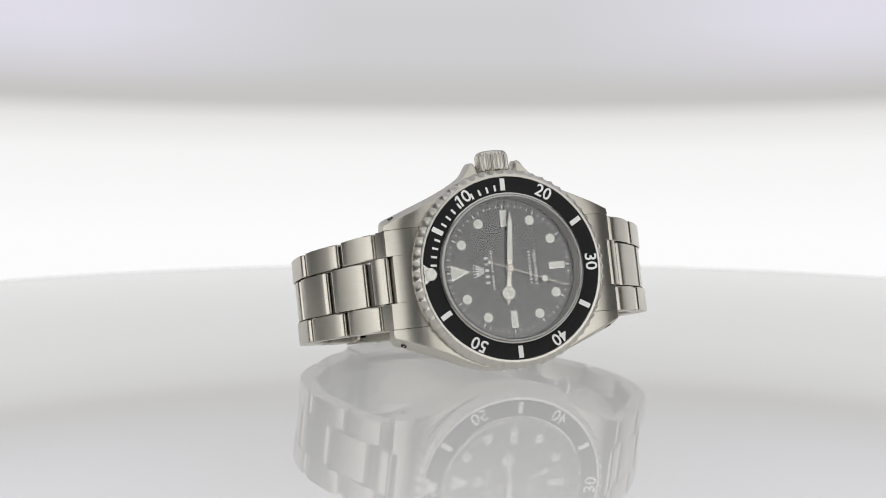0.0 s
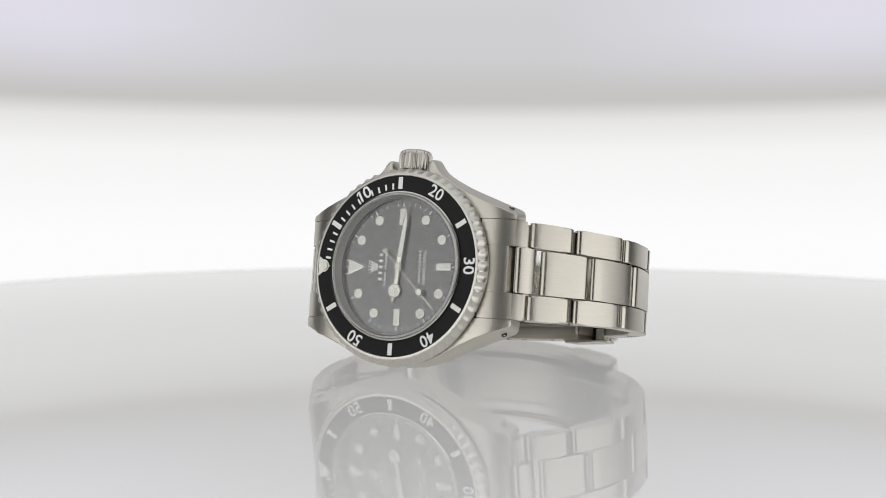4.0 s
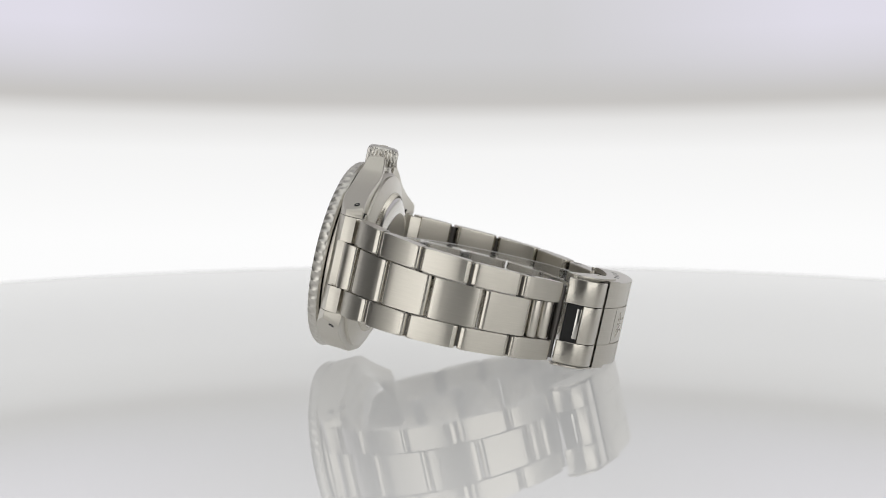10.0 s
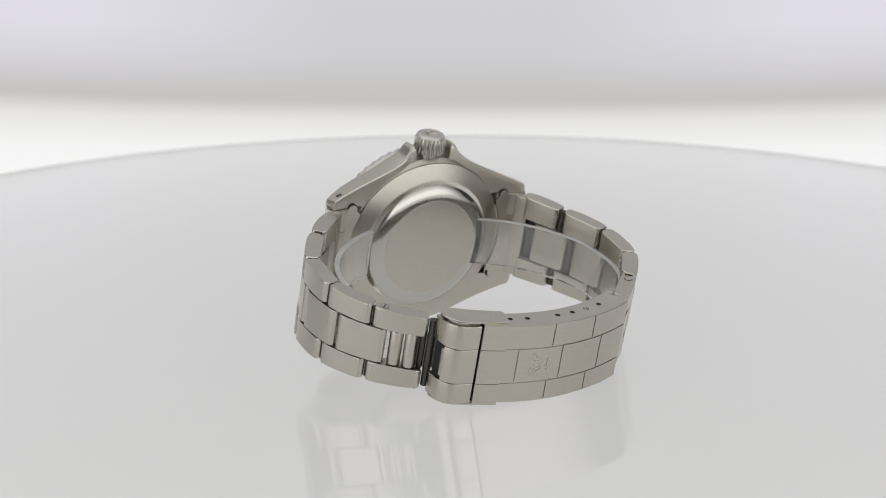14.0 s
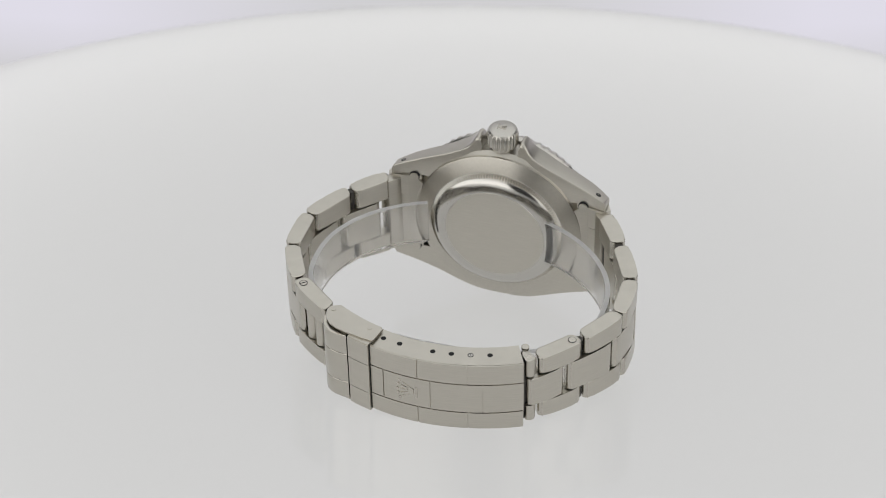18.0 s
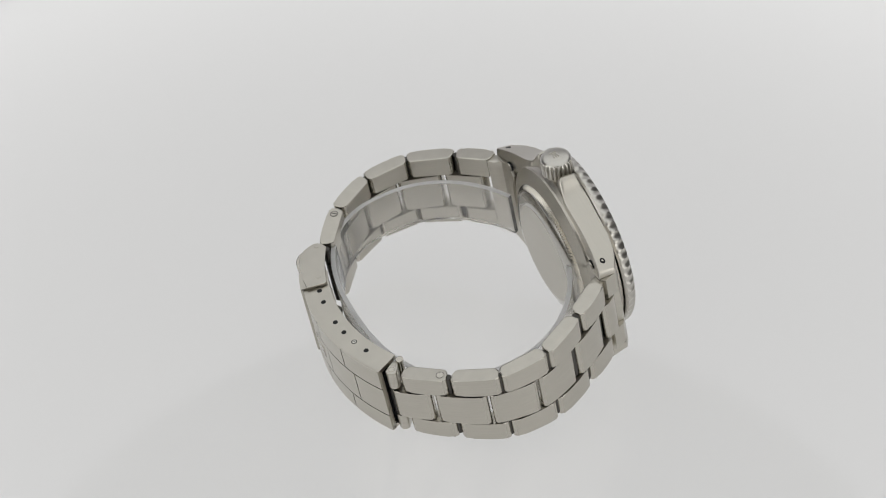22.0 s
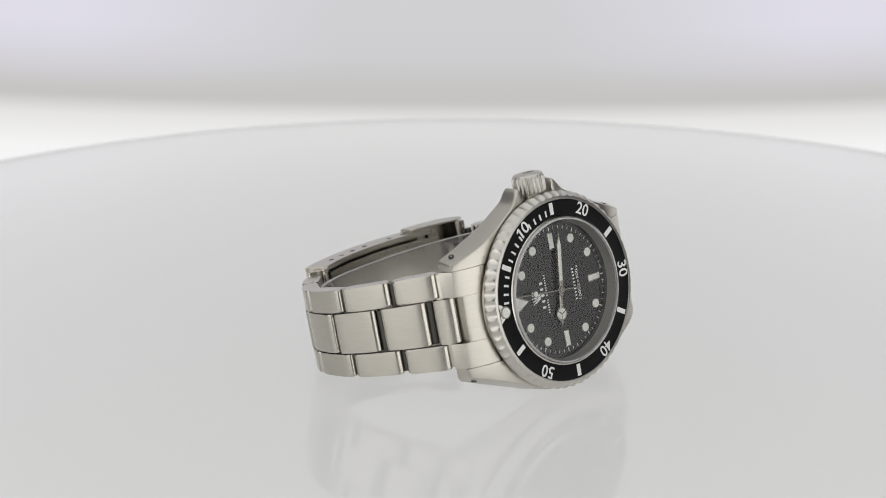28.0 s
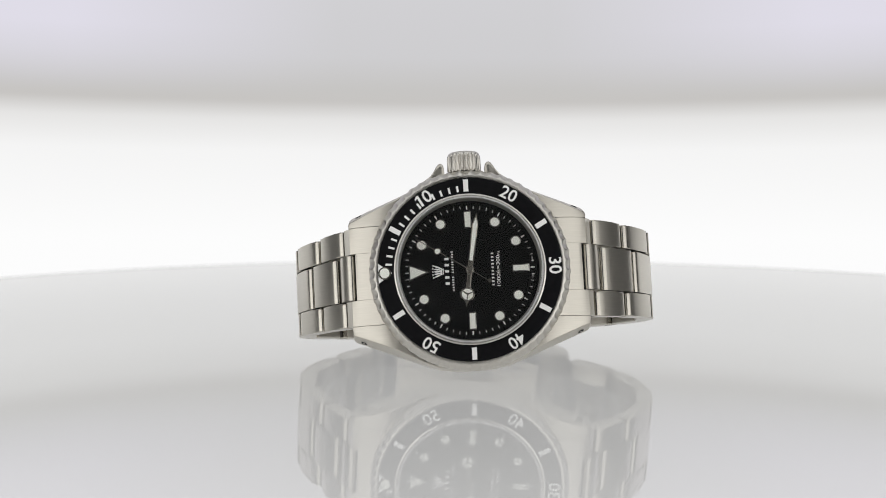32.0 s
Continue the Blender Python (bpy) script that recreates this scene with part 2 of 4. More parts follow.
def studio():
    room = (-1900, 1900, -1700, 1700, -900, 1500)
    x0, x1, y0, y1, z0, z1 = room
    tagged(part("floor", box(bmesh.new(), x0, x1, y0, y1, z0 - 100, z0), FLOOR, None, "dark grey studio floor under the turntable stand"), kind="structure", category="floor")
    tagged(part("ceiling", box(bmesh.new(), x0, x1, y0, y1, z1, z1 + 100), WALL, None, "dark grey painted studio ceiling"), kind="structure", category="ceiling")
    for name, b in (("wall_north", (x0 - 100, x1 + 100, y1, y1 + 100)), ("wall_south", (x0 - 100, x1 + 100, y0 - 100, y0)),
                    ("wall_west", (x0 - 100, x0, y0, y1)), ("wall_east", (x1, x1 + 100, y0, y1))):
        tagged(part(name, box(bmesh.new(), *b, z0 - 100, z1 + 100), WALL, None, "dark grey painted studio wall"), kind="structure", category="wall")


def softbox(name, width, height, mat, m, label):
    """A flat softbox: a black housing with a glowing cloth front that faces its own -y."""
    top = new(name)
    w, h = width / 2, height / 2
    bm = box(bmesh.new(), -w - 12, w + 12, 0, 60, -h - 12, h + 12, 4)
    part("housing", bm, BLACK_FABRIC, top)
    part("cloth", box(bmesh.new(), -w, w, -6, -2, -h, h), mat, top, "white glowing diffuser cloth")
    if name == "softbox":
        part("stand", box(bmesh.new(), -15, 15, 62, 92, -1160, h), BLACK_FABRIC, top, "black upright stand")
    top.matrix_basis = m
    return tagged(top, label, "softbox")


def studio_lights():
    for side in (-1, 1):
        # the one on the crown's side stands a little nearer to the camera
        a = radians(50.5) if side > 0 else radians(-53.5)
        at = Vector((0.95 * math.sin(a), -0.95 * math.cos(a), 0.36))
        m = Matrix.Translation(at) @ pose(0, 0, 0, 0, 0, math.degrees(-math.atan2(-at.x, -at.y)) + 180)
        tagged(softbox("softbox", 1400, 1200, front_cloth(side), m, "tall white softbox with a black housing beside the camera"), group="front softboxes")
    m = pose(0, 0.05, 1.0, 90)
    over = softbox("overhead_softbox", 2200, 1900, TOP_LIGHT, m, "wide white softbox hanging flat over the turntable")
    for x in (-800, 800):
        part("hanging_rod", box(bmesh.new(), x - 10, x + 10, 60, 500, -10, 10), BLACK_FABRIC, over, "black hanging rod")


def turntable():
    top = new("turntable")
    prof = [(198, 0), (203.2, 0), (204.3, -0.2), (205.0, -0.7), (205.5, -1.6), (205.7, -3), (205.7, -9.4), (205, -10)]
    part("plate", lathe(bmesh.new(), prof, 256), ACRYLIC, top, "glossy milky white round plate", 20)
    part("light_panel", lathe(bmesh.new(), [(204, -5), (204, -5.6)], 128), PANEL_LIGHT, top, "white light panel under the milky plate", 0)
    part("column", lathe(bmesh.new(), [(40, -10.1), (40, -560), (140, -580), (150, -898)], 64), BLACK_FABRIC, top, "black round column")
    top.location = (0, 0, TABLE_Z)
    return tagged(top, "round glossy milky white turntable, lit softly from below", "turntable")


def backdrop_material():
    """The backdrop's brightness put into emission: a white lower field under a pale grey upper field, with a soft edge
    between them.
    """
    mat = bpy.data.materials.new("backdrop_cloth")
    mat.use_nodes = True
    t = mat.node_tree
    t.nodes.remove(t.nodes["Principled BSDF"])
    def node(kind, **kw):
        n = t.nodes.new(kind)
        for k, v in kw.items():
            n.inputs[k].default_value = v
        return n
    def maths(op, a, b=None):
        n = t.nodes.new("ShaderNodeMath")
        n.operation = op
        for i, v in enumerate((a, b)):
            if v is None:
                continue
            if isinstance(v, (int, float)):
                n.inputs[i].default_value = v
            else:
                t.links.new(v, n.inputs[i])
        return n.outputs[0]
    co = t.nodes.new("ShaderNodeTexCoord")
    sp = t.nodes.new("ShaderNodeSeparateXYZ")
    t.links.new(co.outputs["Object"], sp.inputs[0])
    x, z = sp.outputs["X"], sp.outputs["Z"]
    # lit white, the darker edge and dimmer grey are painted as emission colours
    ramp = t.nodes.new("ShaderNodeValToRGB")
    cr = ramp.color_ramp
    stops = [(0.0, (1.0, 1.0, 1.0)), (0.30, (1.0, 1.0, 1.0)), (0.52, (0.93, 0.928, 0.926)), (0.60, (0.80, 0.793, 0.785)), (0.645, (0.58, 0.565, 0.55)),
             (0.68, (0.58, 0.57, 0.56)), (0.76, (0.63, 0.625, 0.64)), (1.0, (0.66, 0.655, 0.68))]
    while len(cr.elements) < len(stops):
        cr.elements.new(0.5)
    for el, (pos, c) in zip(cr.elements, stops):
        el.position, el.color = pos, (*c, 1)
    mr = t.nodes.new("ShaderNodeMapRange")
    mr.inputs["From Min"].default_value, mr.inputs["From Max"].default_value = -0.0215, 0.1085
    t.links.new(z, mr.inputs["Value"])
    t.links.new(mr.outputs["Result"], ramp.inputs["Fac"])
    # cool lilac patches high up on both sides, tinted into the emission
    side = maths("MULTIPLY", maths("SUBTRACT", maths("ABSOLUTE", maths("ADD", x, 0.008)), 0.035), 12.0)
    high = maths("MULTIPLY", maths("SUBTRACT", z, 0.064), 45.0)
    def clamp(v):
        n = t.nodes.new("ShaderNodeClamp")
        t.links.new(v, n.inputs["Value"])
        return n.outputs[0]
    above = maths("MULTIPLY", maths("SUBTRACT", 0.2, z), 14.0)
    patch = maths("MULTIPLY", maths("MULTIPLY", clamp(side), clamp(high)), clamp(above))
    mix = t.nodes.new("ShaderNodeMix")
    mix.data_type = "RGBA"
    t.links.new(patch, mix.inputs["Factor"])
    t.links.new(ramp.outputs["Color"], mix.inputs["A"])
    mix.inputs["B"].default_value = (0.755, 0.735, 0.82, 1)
    # the painted glow is dimmed further towards the unseen top
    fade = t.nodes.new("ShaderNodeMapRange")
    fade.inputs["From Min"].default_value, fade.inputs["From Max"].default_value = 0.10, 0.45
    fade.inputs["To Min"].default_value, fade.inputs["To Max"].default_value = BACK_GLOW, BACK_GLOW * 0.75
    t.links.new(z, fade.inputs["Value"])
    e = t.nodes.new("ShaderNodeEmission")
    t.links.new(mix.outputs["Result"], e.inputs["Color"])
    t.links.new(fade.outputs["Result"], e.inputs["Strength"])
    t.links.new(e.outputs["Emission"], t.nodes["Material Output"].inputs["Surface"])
    return mat


def backdrop():
    top = new("backdrop_screen")
    # a sheet bent round the turntable, 300 mm in radius
    def bent_sheet(inner, outer, half, z0, z1):
        rings = []
        for k in range(61):
            a = radians(half * (k / 30 - 1))
            rings.append([(r * math.sin(a), r * math.cos(a) - 300, z) for r, z in ((inner, z0), (outer, z0), (outer, z1), (inner, z1))])
        bm = bmesh.new()
        loft(bm, rings)
        bmesh.ops.recalc_face_normals(bm, faces=bm.faces)
        return bm
    part("cloth", bent_sheet(300, 302, 60, -120, 780), backdrop_material(), top, "white and pale grey cloth with its brightness put into its own glow")
    part("frame", bent_sheet(303, 312, 61, -128, 788), BLACK_FABRIC, top, "black backing frame")
    return tagged(top, "softly glowing white and pale grey curved backdrop screen behind the turntable", "backdrop", kind="structure")


studio()
studio_lights()
TABLE = turntable()
SCREEN = backdrop()

# ---- the watch: x to three o'clock, y to twelve, z out of the dial, origin in the middle of the bezel's face ----
WATCH = tagged(new("wristwatch"), "steel diving watch with black dial and bezel on white turntable", "watch")


def clockwise(degrees, r, z=0.0):
    a = radians(degrees)
    return Vector((r * math.sin(a), r * math.cos(a), z))


def z_top(y):
    """The front of the lugs and end links curves down towards the bracelet."""
    u = min(1.0, max(0, y - 14) / 10.6)
    return -3.0 - 3.3 * u ** 2.5


def rounded_section(xi, xo, zt, zl, rt, rl, inset):
    """A section of the case's flank: it widens from the front to the back, with rounded outer corners."""
    xf = xo - inset
    ring = [(xi, zt)]
    ring += [(xf - rt + rt * math.sin(math.pi / 8 * k), zt - rt + rt * math.cos(math.pi / 8 * k)) for k in range(5)]
    ring += [(xo - rl + rl * math.cos(math.pi / 8 * k), zl + rl - rl * math.sin(math.pi / 8 * k)) for k in range(5)]
    return ring + [(xi, zl)]


def case_parts():
    bm = bmesh.new()
    lathe(bm, [(15.2, -2.2), (18.6, -2.75), (19.35, -3.0), (19.5, -3.6), (19.5, -7.4), (18.8, -8.3), (15.0, -8.35)], 128, close=True)
    def z_low(y):
        return -8.2 - 0.011 * max(0, y - 13) ** 2
    flank = [(24.1, 11.2), (24.05, 11.8), (23.85, 12.25), (23.4, 12.6), (22, 13.15), (20, 13.95), (17, 15.15), (14, 16.35), (12, 17.15)]
    right = flank + [(10.5, 17.8), (9, 18.5), (7.9, 19.15), (7.0, 19.85), (6.3, 20.75), (5.8, 21.65), (5.4, 22.2), (5.0, 22.45), (4.6, 22.4), (4.3, 22.05), (4.1, 21.3)]
    left = flank + [(10, 18.0), (7, 19.1), (4, 19.75), (0, 20.0)]
    for sx, outline in ((1, right), (-1, left)):
        for sy in (1, -1):
            rings = []
            for y, xo in outline:
                xo += -0.25 * min(1, max(0, y - 9) / 4) if sx > 0 else (0.45 if sy > 0 else 0.2) * min(1, y / 8)
                zt, zl = z_top(y), z_low(y)
                rt, rl = 0.24, 0.3
                inset = 0.25 + 0.75 * min(1, max(0, y - 9) / 6) * min(1, (24.6 - y) / 1.2)
                if sx > 0 and y < 8.5:
                    k = min(1, (8.5 - y) / 3.5)
                    k = k * k * (3 - 2 * k)
                    zt, zl = zt - 0.3 * k, zl + 0.7 * k
                    rt, rl = rt + 0.6 * k, rl + 0.7 * k
                xi = 10.05 if y > 15 else 10.05 - (15 - y) * 0.2
                rings.append([(sx * x, sy * y, z) for x, z in rounded_section(xi, xo, zt, zl, rt, rl, inset)])
            loft(bm, rings)
    # the flanks are polished, the rest is brushed
    bmesh.ops.recalc_face_normals(bm, faces=bm.faces)
    for f in bm.faces:
        c = f.calc_center_median()
        f.material_index = 1 if abs(c.y) > 23.2 and abs(f.normal.z) < 0.5 or abs(c.y) < 24 and (abs(f.normal.x) > 0.45 and abs(f.normal.z) < 0.9 or math.hypot(f.normal.x, f.normal.y) > 0.95) else 0
    part("case", bm, [BRUSHED_CASE, FLANK], WATCH, "brushed steel case with polished flanks and crown guards", 30)
    for sx in (1, -1):
        for sy in (1, -1):
            y0 = 22.0
            def drilled(r, x0, x1, n=20):
                # the flank stands a little further out on the side away from the crown
                bm = rod(bmesh.new(), sy * y0, -7.4, r, sx * x0, sx * x1, n)
                for v in bm.verts:
                    v.co.x += -0.25 if sx > 0 else -0.45 if sy > 0 else -0.2
                    v.co.x -= sx * (0.4 * (abs(v.co.y) - y0) + 0.24 * (v.co.z + 7.4))
                return bm
            # a black plug paints the shade inside the hole
            hole = part("lug_hole", drilled(0.56, 12.2, 12.9), HOLE, WATCH, "dark drilled lug hole")
            part("spring_bar_tip", drilled(0.22, 12.3, 12.915, 12), SATIN, hole, "steel tip of the spring bar")


def bezel_parts():
    teeth = 60
    # scoops run out over the bezel's edge: narrow and shallow at the top, wide and deep at the rim
    scoop = (0, 0, 0, 0, 0.07, 0.26, 0.39, 0.42, 0.34, 0.18, 0.02, 0, 0)
    def wave(th, i):
        u = abs((teeth * th / (2 * math.pi) + 0.5) % 1.0 - 0.5) * 2
        depth = max(0.0, scoop[i] - 0.42 * u * u)
        return -depth, 0
    prof = [(15.05, -0.5), (18.48, -0.12), (18.56, 0.02), (18.95, 0.02), (19.15, -0.05), (19.5, -0.3), (19.84, -0.64), (20.1, -1.0),
            (20.24, -1.4), (20.26, -1.85), (20.18, -2.25), (19.85, -2.75), (15.3, -2.75)]
    bezel = part("bezel", lathe(bmesh.new(), prof, teeth * 12, wave, close=True), BEZEL_STEEL, WATCH, "steel rotating bezel with a scalloped edge", 28)
    part("bezel_insert", lathe(bmesh.new(), [(15.15, -0.45), (15.2, -0.02), (15.3, 0.0), (18.4, 0.0), (18.46, -0.06), (18.46, -0.4)], 192, close=True), INSERT, bezel, "black dive bezel insert")
    for n in (10, 20, 30, 40, 50):
        a = n * 6
        m = Matrix.Translation(clockwise(a, 16.95, 0.012)) @ pose(0, 0, 0, 0, 0, -a)
        if n == 10:
            lettering("numeral", "0", 3.5, SILVER, bezel, m @ Matrix.Translation((0.72, 0, 0)), 0.012, 1.0, 0.05, 1.75)
            one = box(bmesh.new(), -1.2, -0.72, -1.22, 1.22, -0.002, 0.012)
            prism(one, [(-1.2, 1.22), (-1.2, 0.78), (-1.72, 0.45), (-1.72, 0.85)], -0.002, 0.012, 0, "z")
            one.transform(m)
            part("numeral", one, SILVER, bezel, "", 0)
        else:
            lettering("numeral", str(n), 3.5, SILVER, bezel, m, 0.012, 1.0, 0.05, 3.35)
    def bar(deg, r0, r1, w):
        bm = box(bmesh.new(), -w / 2, w / 2, r0, r1, 0.002, 0.024)
        bm.transform(pose(0, 0, 0, 0, 0, -deg))
        part("minute_bar", bm, SILVER, bezel, "", 0)
    for k in range(1, 15):
        if k not in (10,):
            if k == 5:
                bar(30, 15.7, 18.15, 1.0)
            else:
                bar(k * 6, 15.7, 16.95, 0.42)
    for k in (15, 25, 35, 45, 55):
        bar(k * 6, 15.7, 18.15, 1.0)
    tri = bmesh.new()
    prism(tri, [(-2.05, 18.38), (2.05, 18.38), (0.0, 15.6)], 0.002, 0.024, 0, "z")
    part("triangle", tri, SILVER, bezel, "silver triangle", 0)
    part("pip_ring", disc(bmesh.new(), 0, 17.1, 1.28, 0.0, 0.2, 40, 0.1), SATIN, bezel, "steel ring round the pip")
    part("luminous_pip", disc(bmesh.new(), 0, 17.1, 0.98, 0.1, 0.42, 40, 0.2), LUME, bezel, "cream luminous pip")


def dial_parts():
    part("rehaut", lathe(bmesh.new(), [(15.1, -0.3), (14.75, -0.1), (14.0, -1.95), (15.1, -1.95)], 128, close=True), REHAUT, WATCH, "steel inner ring round the dial")
    dial = part("dial", disc(bmesh.new(), 0, 0, 14.2, -2.3, -1.9, 128), DIAL, WATCH, "glossy black dial")
    z = -1.9
    for k in range(60):
        five = k % 5 == 0
        bm = box(bmesh.new(), -0.11 if five else -0.06, 0.11 if five else 0.06, 12.25 if five else 12.45, 13.05, z + 0.002, z + 0.014)
        bm.transform(pose(0, 0, 0, 0, 0, -k * 6))
        part("minute_mark", bm, PRINT, dial, "", 0)
    for h in range(1, 12):
        m = pose(0, 0, 0, 0, 0, -h * 30)
        rim, lume = bmesh.new(), bmesh.new()
        if h in (3, 6, 9):
            box(rim, -0.75, 0.75, 8.5, 12.0, z, z + 0.22, 0.06)
            box(lume, -0.54, 0.54, 8.72, 11.78, z + 0.05, z + 0.27, 0.03)
        else:
            disc(rim, 0, 10.95, 1.05, z, z + 0.22, 32, 0.06)
            disc(lume, 0, 10.95, 0.86, z + 0.05, z + 0.27, 32, 0.03)
        rim.transform(m), lume.transform(m)
        part("hour_marker", rim, POLISHED, dial, "steel-framed hour marker")
        part("marker_lume", lume, LUME, dial, "cream luminous fill")
    rim, lume = bmesh.new(), bmesh.new()
    prism(rim, [(-1.75, 12.3), (1.75, 12.3), (0, 8.1)], z, z + 0.22, 0.05, "z")
    prism(lume, [(-1.33, 12.06), (1.33, 12.06), (0, 8.85)], z + 0.05, z + 0.27, 0.03, "z")
    part("hour_marker", rim, POLISHED, dial, "steel-framed triangular hour marker")
    part("marker_lume", lume, LUME, dial, "cream luminous fill")
    # emblem: a fan of five rays on a base
    em = bmesh.new()
    for k in range(-2, 3):
        r = prism(bmesh.new(), [(-0.1, 0.1), (0.1, 0.1), (0.17, 1.2), (0, 1.72), (-0.17, 1.2)], z + 0.002, z + 0.05, 0, "z")
        disc(r, 0, 1.86, 0.15, z + 0.002, z + 0.05, 10)
        r.transform(Matrix.Translation((0.26 * k, 5.6, 0)) @ pose(0, 0, 0, 0, 0, -k * 11))
        me = bpy.data.meshes.new("tmp")
        r.to_mesh(me)
        em.from_mesh(me)
    box(em, -0.62, 0.62, 5.3, 5.48, z + 0.002, z + 0.05)
    box(em, -0.66, 0.66, 5.58, 5.78, z + 0.002, z + 0.05)
    part("emblem", em, SILVER, dial, "small silver emblem", 0)
    # unreadable or trade words become bars, one for each letter
    def bars(y, width, h, words, gap):
        cells = sum(words) + len(words) - 1
        step = width / cells
        x = -width / 2
        for word in words:
            for k in range(word):
                mid = x + step * (k + 0.5)
                half = step * (1 - gap) / 2
                part("lettering_bar", box(bmesh.new(), mid - half, mid + half, y - h / 2, y + h / 2, z + 0.002, z + 0.012), PRINT, dial, "", 0)
            x += step * (word + 1)
    bars(4.6, 6.2, 0.85, (5,), 0.6)
    bars(3.45, 8.2, 0.42, (6, 9), 0.58)
    bars(-4.6, 7.0, 0.5, (10,), 0.58)
    lettering("lettering", "1000", 1.05, PRINT, dial, Matrix.Translation((-2.35, -5.75, z + 0.008)), 0.004, 1.0, 0.0, 2.5)
    slant = Matrix(((1, 0.3, 0, -0.55), (0, 1, 0, -5.75), (0, 0, 1, z + 0.008), (0, 0, 0, 1)))
    lettering("lettering", "ft", 1.05, PRINT, dial, slant, 0.004, 1.0, 0.0, 0.8)
    lettering("lettering", "=300", 1.05, PRINT, dial, Matrix.Translation((1.35, -5.75, z + 0.008)), 0.004, 1.0, 0.0, 2.75)
    lettering("lettering", "m", 0.85, PRINT, dial, Matrix.Translation((3.2, -5.85, z + 0.008)), 0.004, 1.0, 0.0, 0.7)
    for text, a in (("SWISS", 187.5), ("MADE", 172.5)):
        m = Matrix.Translation(clockwise(a, 12.75, z + 0.008)) @ pose(0, 0, 0, 0, 0, 180 - a)
        lettering("lettering", text, 0.36, PRINT, dial, m, 0.004)
    ring = lathe(bmesh.new(), [(14.75, -0.3), (14.75, 0.3), (14.95, 0.42), (15.22, 0.3), (15.22, -0.3)], 128, close=True)
    part("crystal_ring", ring, POLISHED, WATCH, "bright polished ring round the crystal", 30)
    glass = bmesh.new()
    lathe(glass, [(14.3, 0.2), (14.4, 0.25), (14.4, 0.85), (14.2, 0.95)], 128)
    bmesh.ops.recalc_face_normals(glass, faces=glass.faces)
    bmesh.ops.delete(glass, geom=[f for f in glass.faces if f.normal.z < -0.3], context="FACES")
    for f in glass.faces:
        f.material_index = 0 if f.normal.z > 0.3 else 1
    crystal = part("crystal", glass, [GLASS, GLASS_SIDE], WATCH, "clear flat sapphire crystal", 12)
    edge = lathe(bmesh.new(), [(14.42, 0.2), (14.42, 0.86), (14.5, 0.9), (14.72, 0.66), (14.74, 0.2)], 128, close=True)
    part("crystal_edge", edge, FROSTED, WATCH, "pale ground edge of the crystal", 30)
    crystal.visible_shadow = False


def hour_minute_second():
    z = -1.45
    # minute hand, points to +y
    mh = bmesh.new()
    prism(mh, [(-0.4, -1.2), (0.4, -1.2), (0.56, 2.0), (0.56, 9.2), (0, 11.7), (-0.56, 9.2), (-0.56, 2.0)], z + 0.3, z + 0.46, 0.05, "z")
    disc(mh, 0, 0, 0.85, z + 0.3, z + 0.46, 24, 0.04)
    minute = part("minute_hand", mh, SATIN, WATCH, "slim steel minute hand with luminous fill")
    part("lume", prism(bmesh.new(), [(-0.34, 1.9), (0.34, 1.9), (0.36, 9.1), (0, 10.6), (-0.36, 9.1)], z + 0.4, z + 0.49, 0, "z"), LUME, minute, "cream luminous fill", 0)
    hh = bmesh.new()
    prism(hh, [(-0.42, -1.2), (0.42, -1.2), (0.46, 3.9), (-0.46, 3.9)], z, z + 0.16, 0.04, "z")
    disc(hh, 0, 4.95, 1.42, z, z + 0.16, 32, 0.04)
    prism(hh, [(-0.42, 6.15), (0.42, 6.15), (0, 7.6)], z, z + 0.16, 0.03, "z")
    hour = part("hour_hand", hh, SATIN, WATCH, "steel hour hand with a round luminous disc")
    lm = bmesh.new()
    for k in range(3):
        a0, a1 = radians(k * 120 + 5), radians(k * 120 + 115)
        pts = [(1.12 * math.sin(a0 + (a1 - a0) * i / 8), 4.95 + 1.12 * math.cos(a0 + (a1 - a0) * i / 8)) for i in range(9)]
        mid = (a0 + a1) / 2
        prism(lm, [(0.17 * math.sin(mid), 4.95 + 0.17 * math.cos(mid))] + pts, z + 0.1, z + 0.19, 0, "z")
    part("lume", lm, LUME, hour, "cream luminous fill in three sectors", 0)
    sh = bmesh.new()
    box(sh, -0.09, 0.09, -4.6, 12.4, z + 0.62, z + 0.72)
    disc(sh, 0, -4.5, 0.42, z + 0.62, z + 0.72, 18)
    disc(sh, 0, 7.5, 0.72, z + 0.62, z + 0.74, 24, 0.03)
    disc(sh, 0, 0, 0.6, z + 0.55, z + 0.78, 24, 0.05)
    second = part("second_hand", sh, SATIN, WATCH, "thin steel sweep second hand with a luminous dot")
    part("lume", disc(bmesh.new(), 0, 7.5, 0.52, z + 0.66, z + 0.77, 24), LUME, second, "cream luminous dot", 0)
    return hour, minute, second


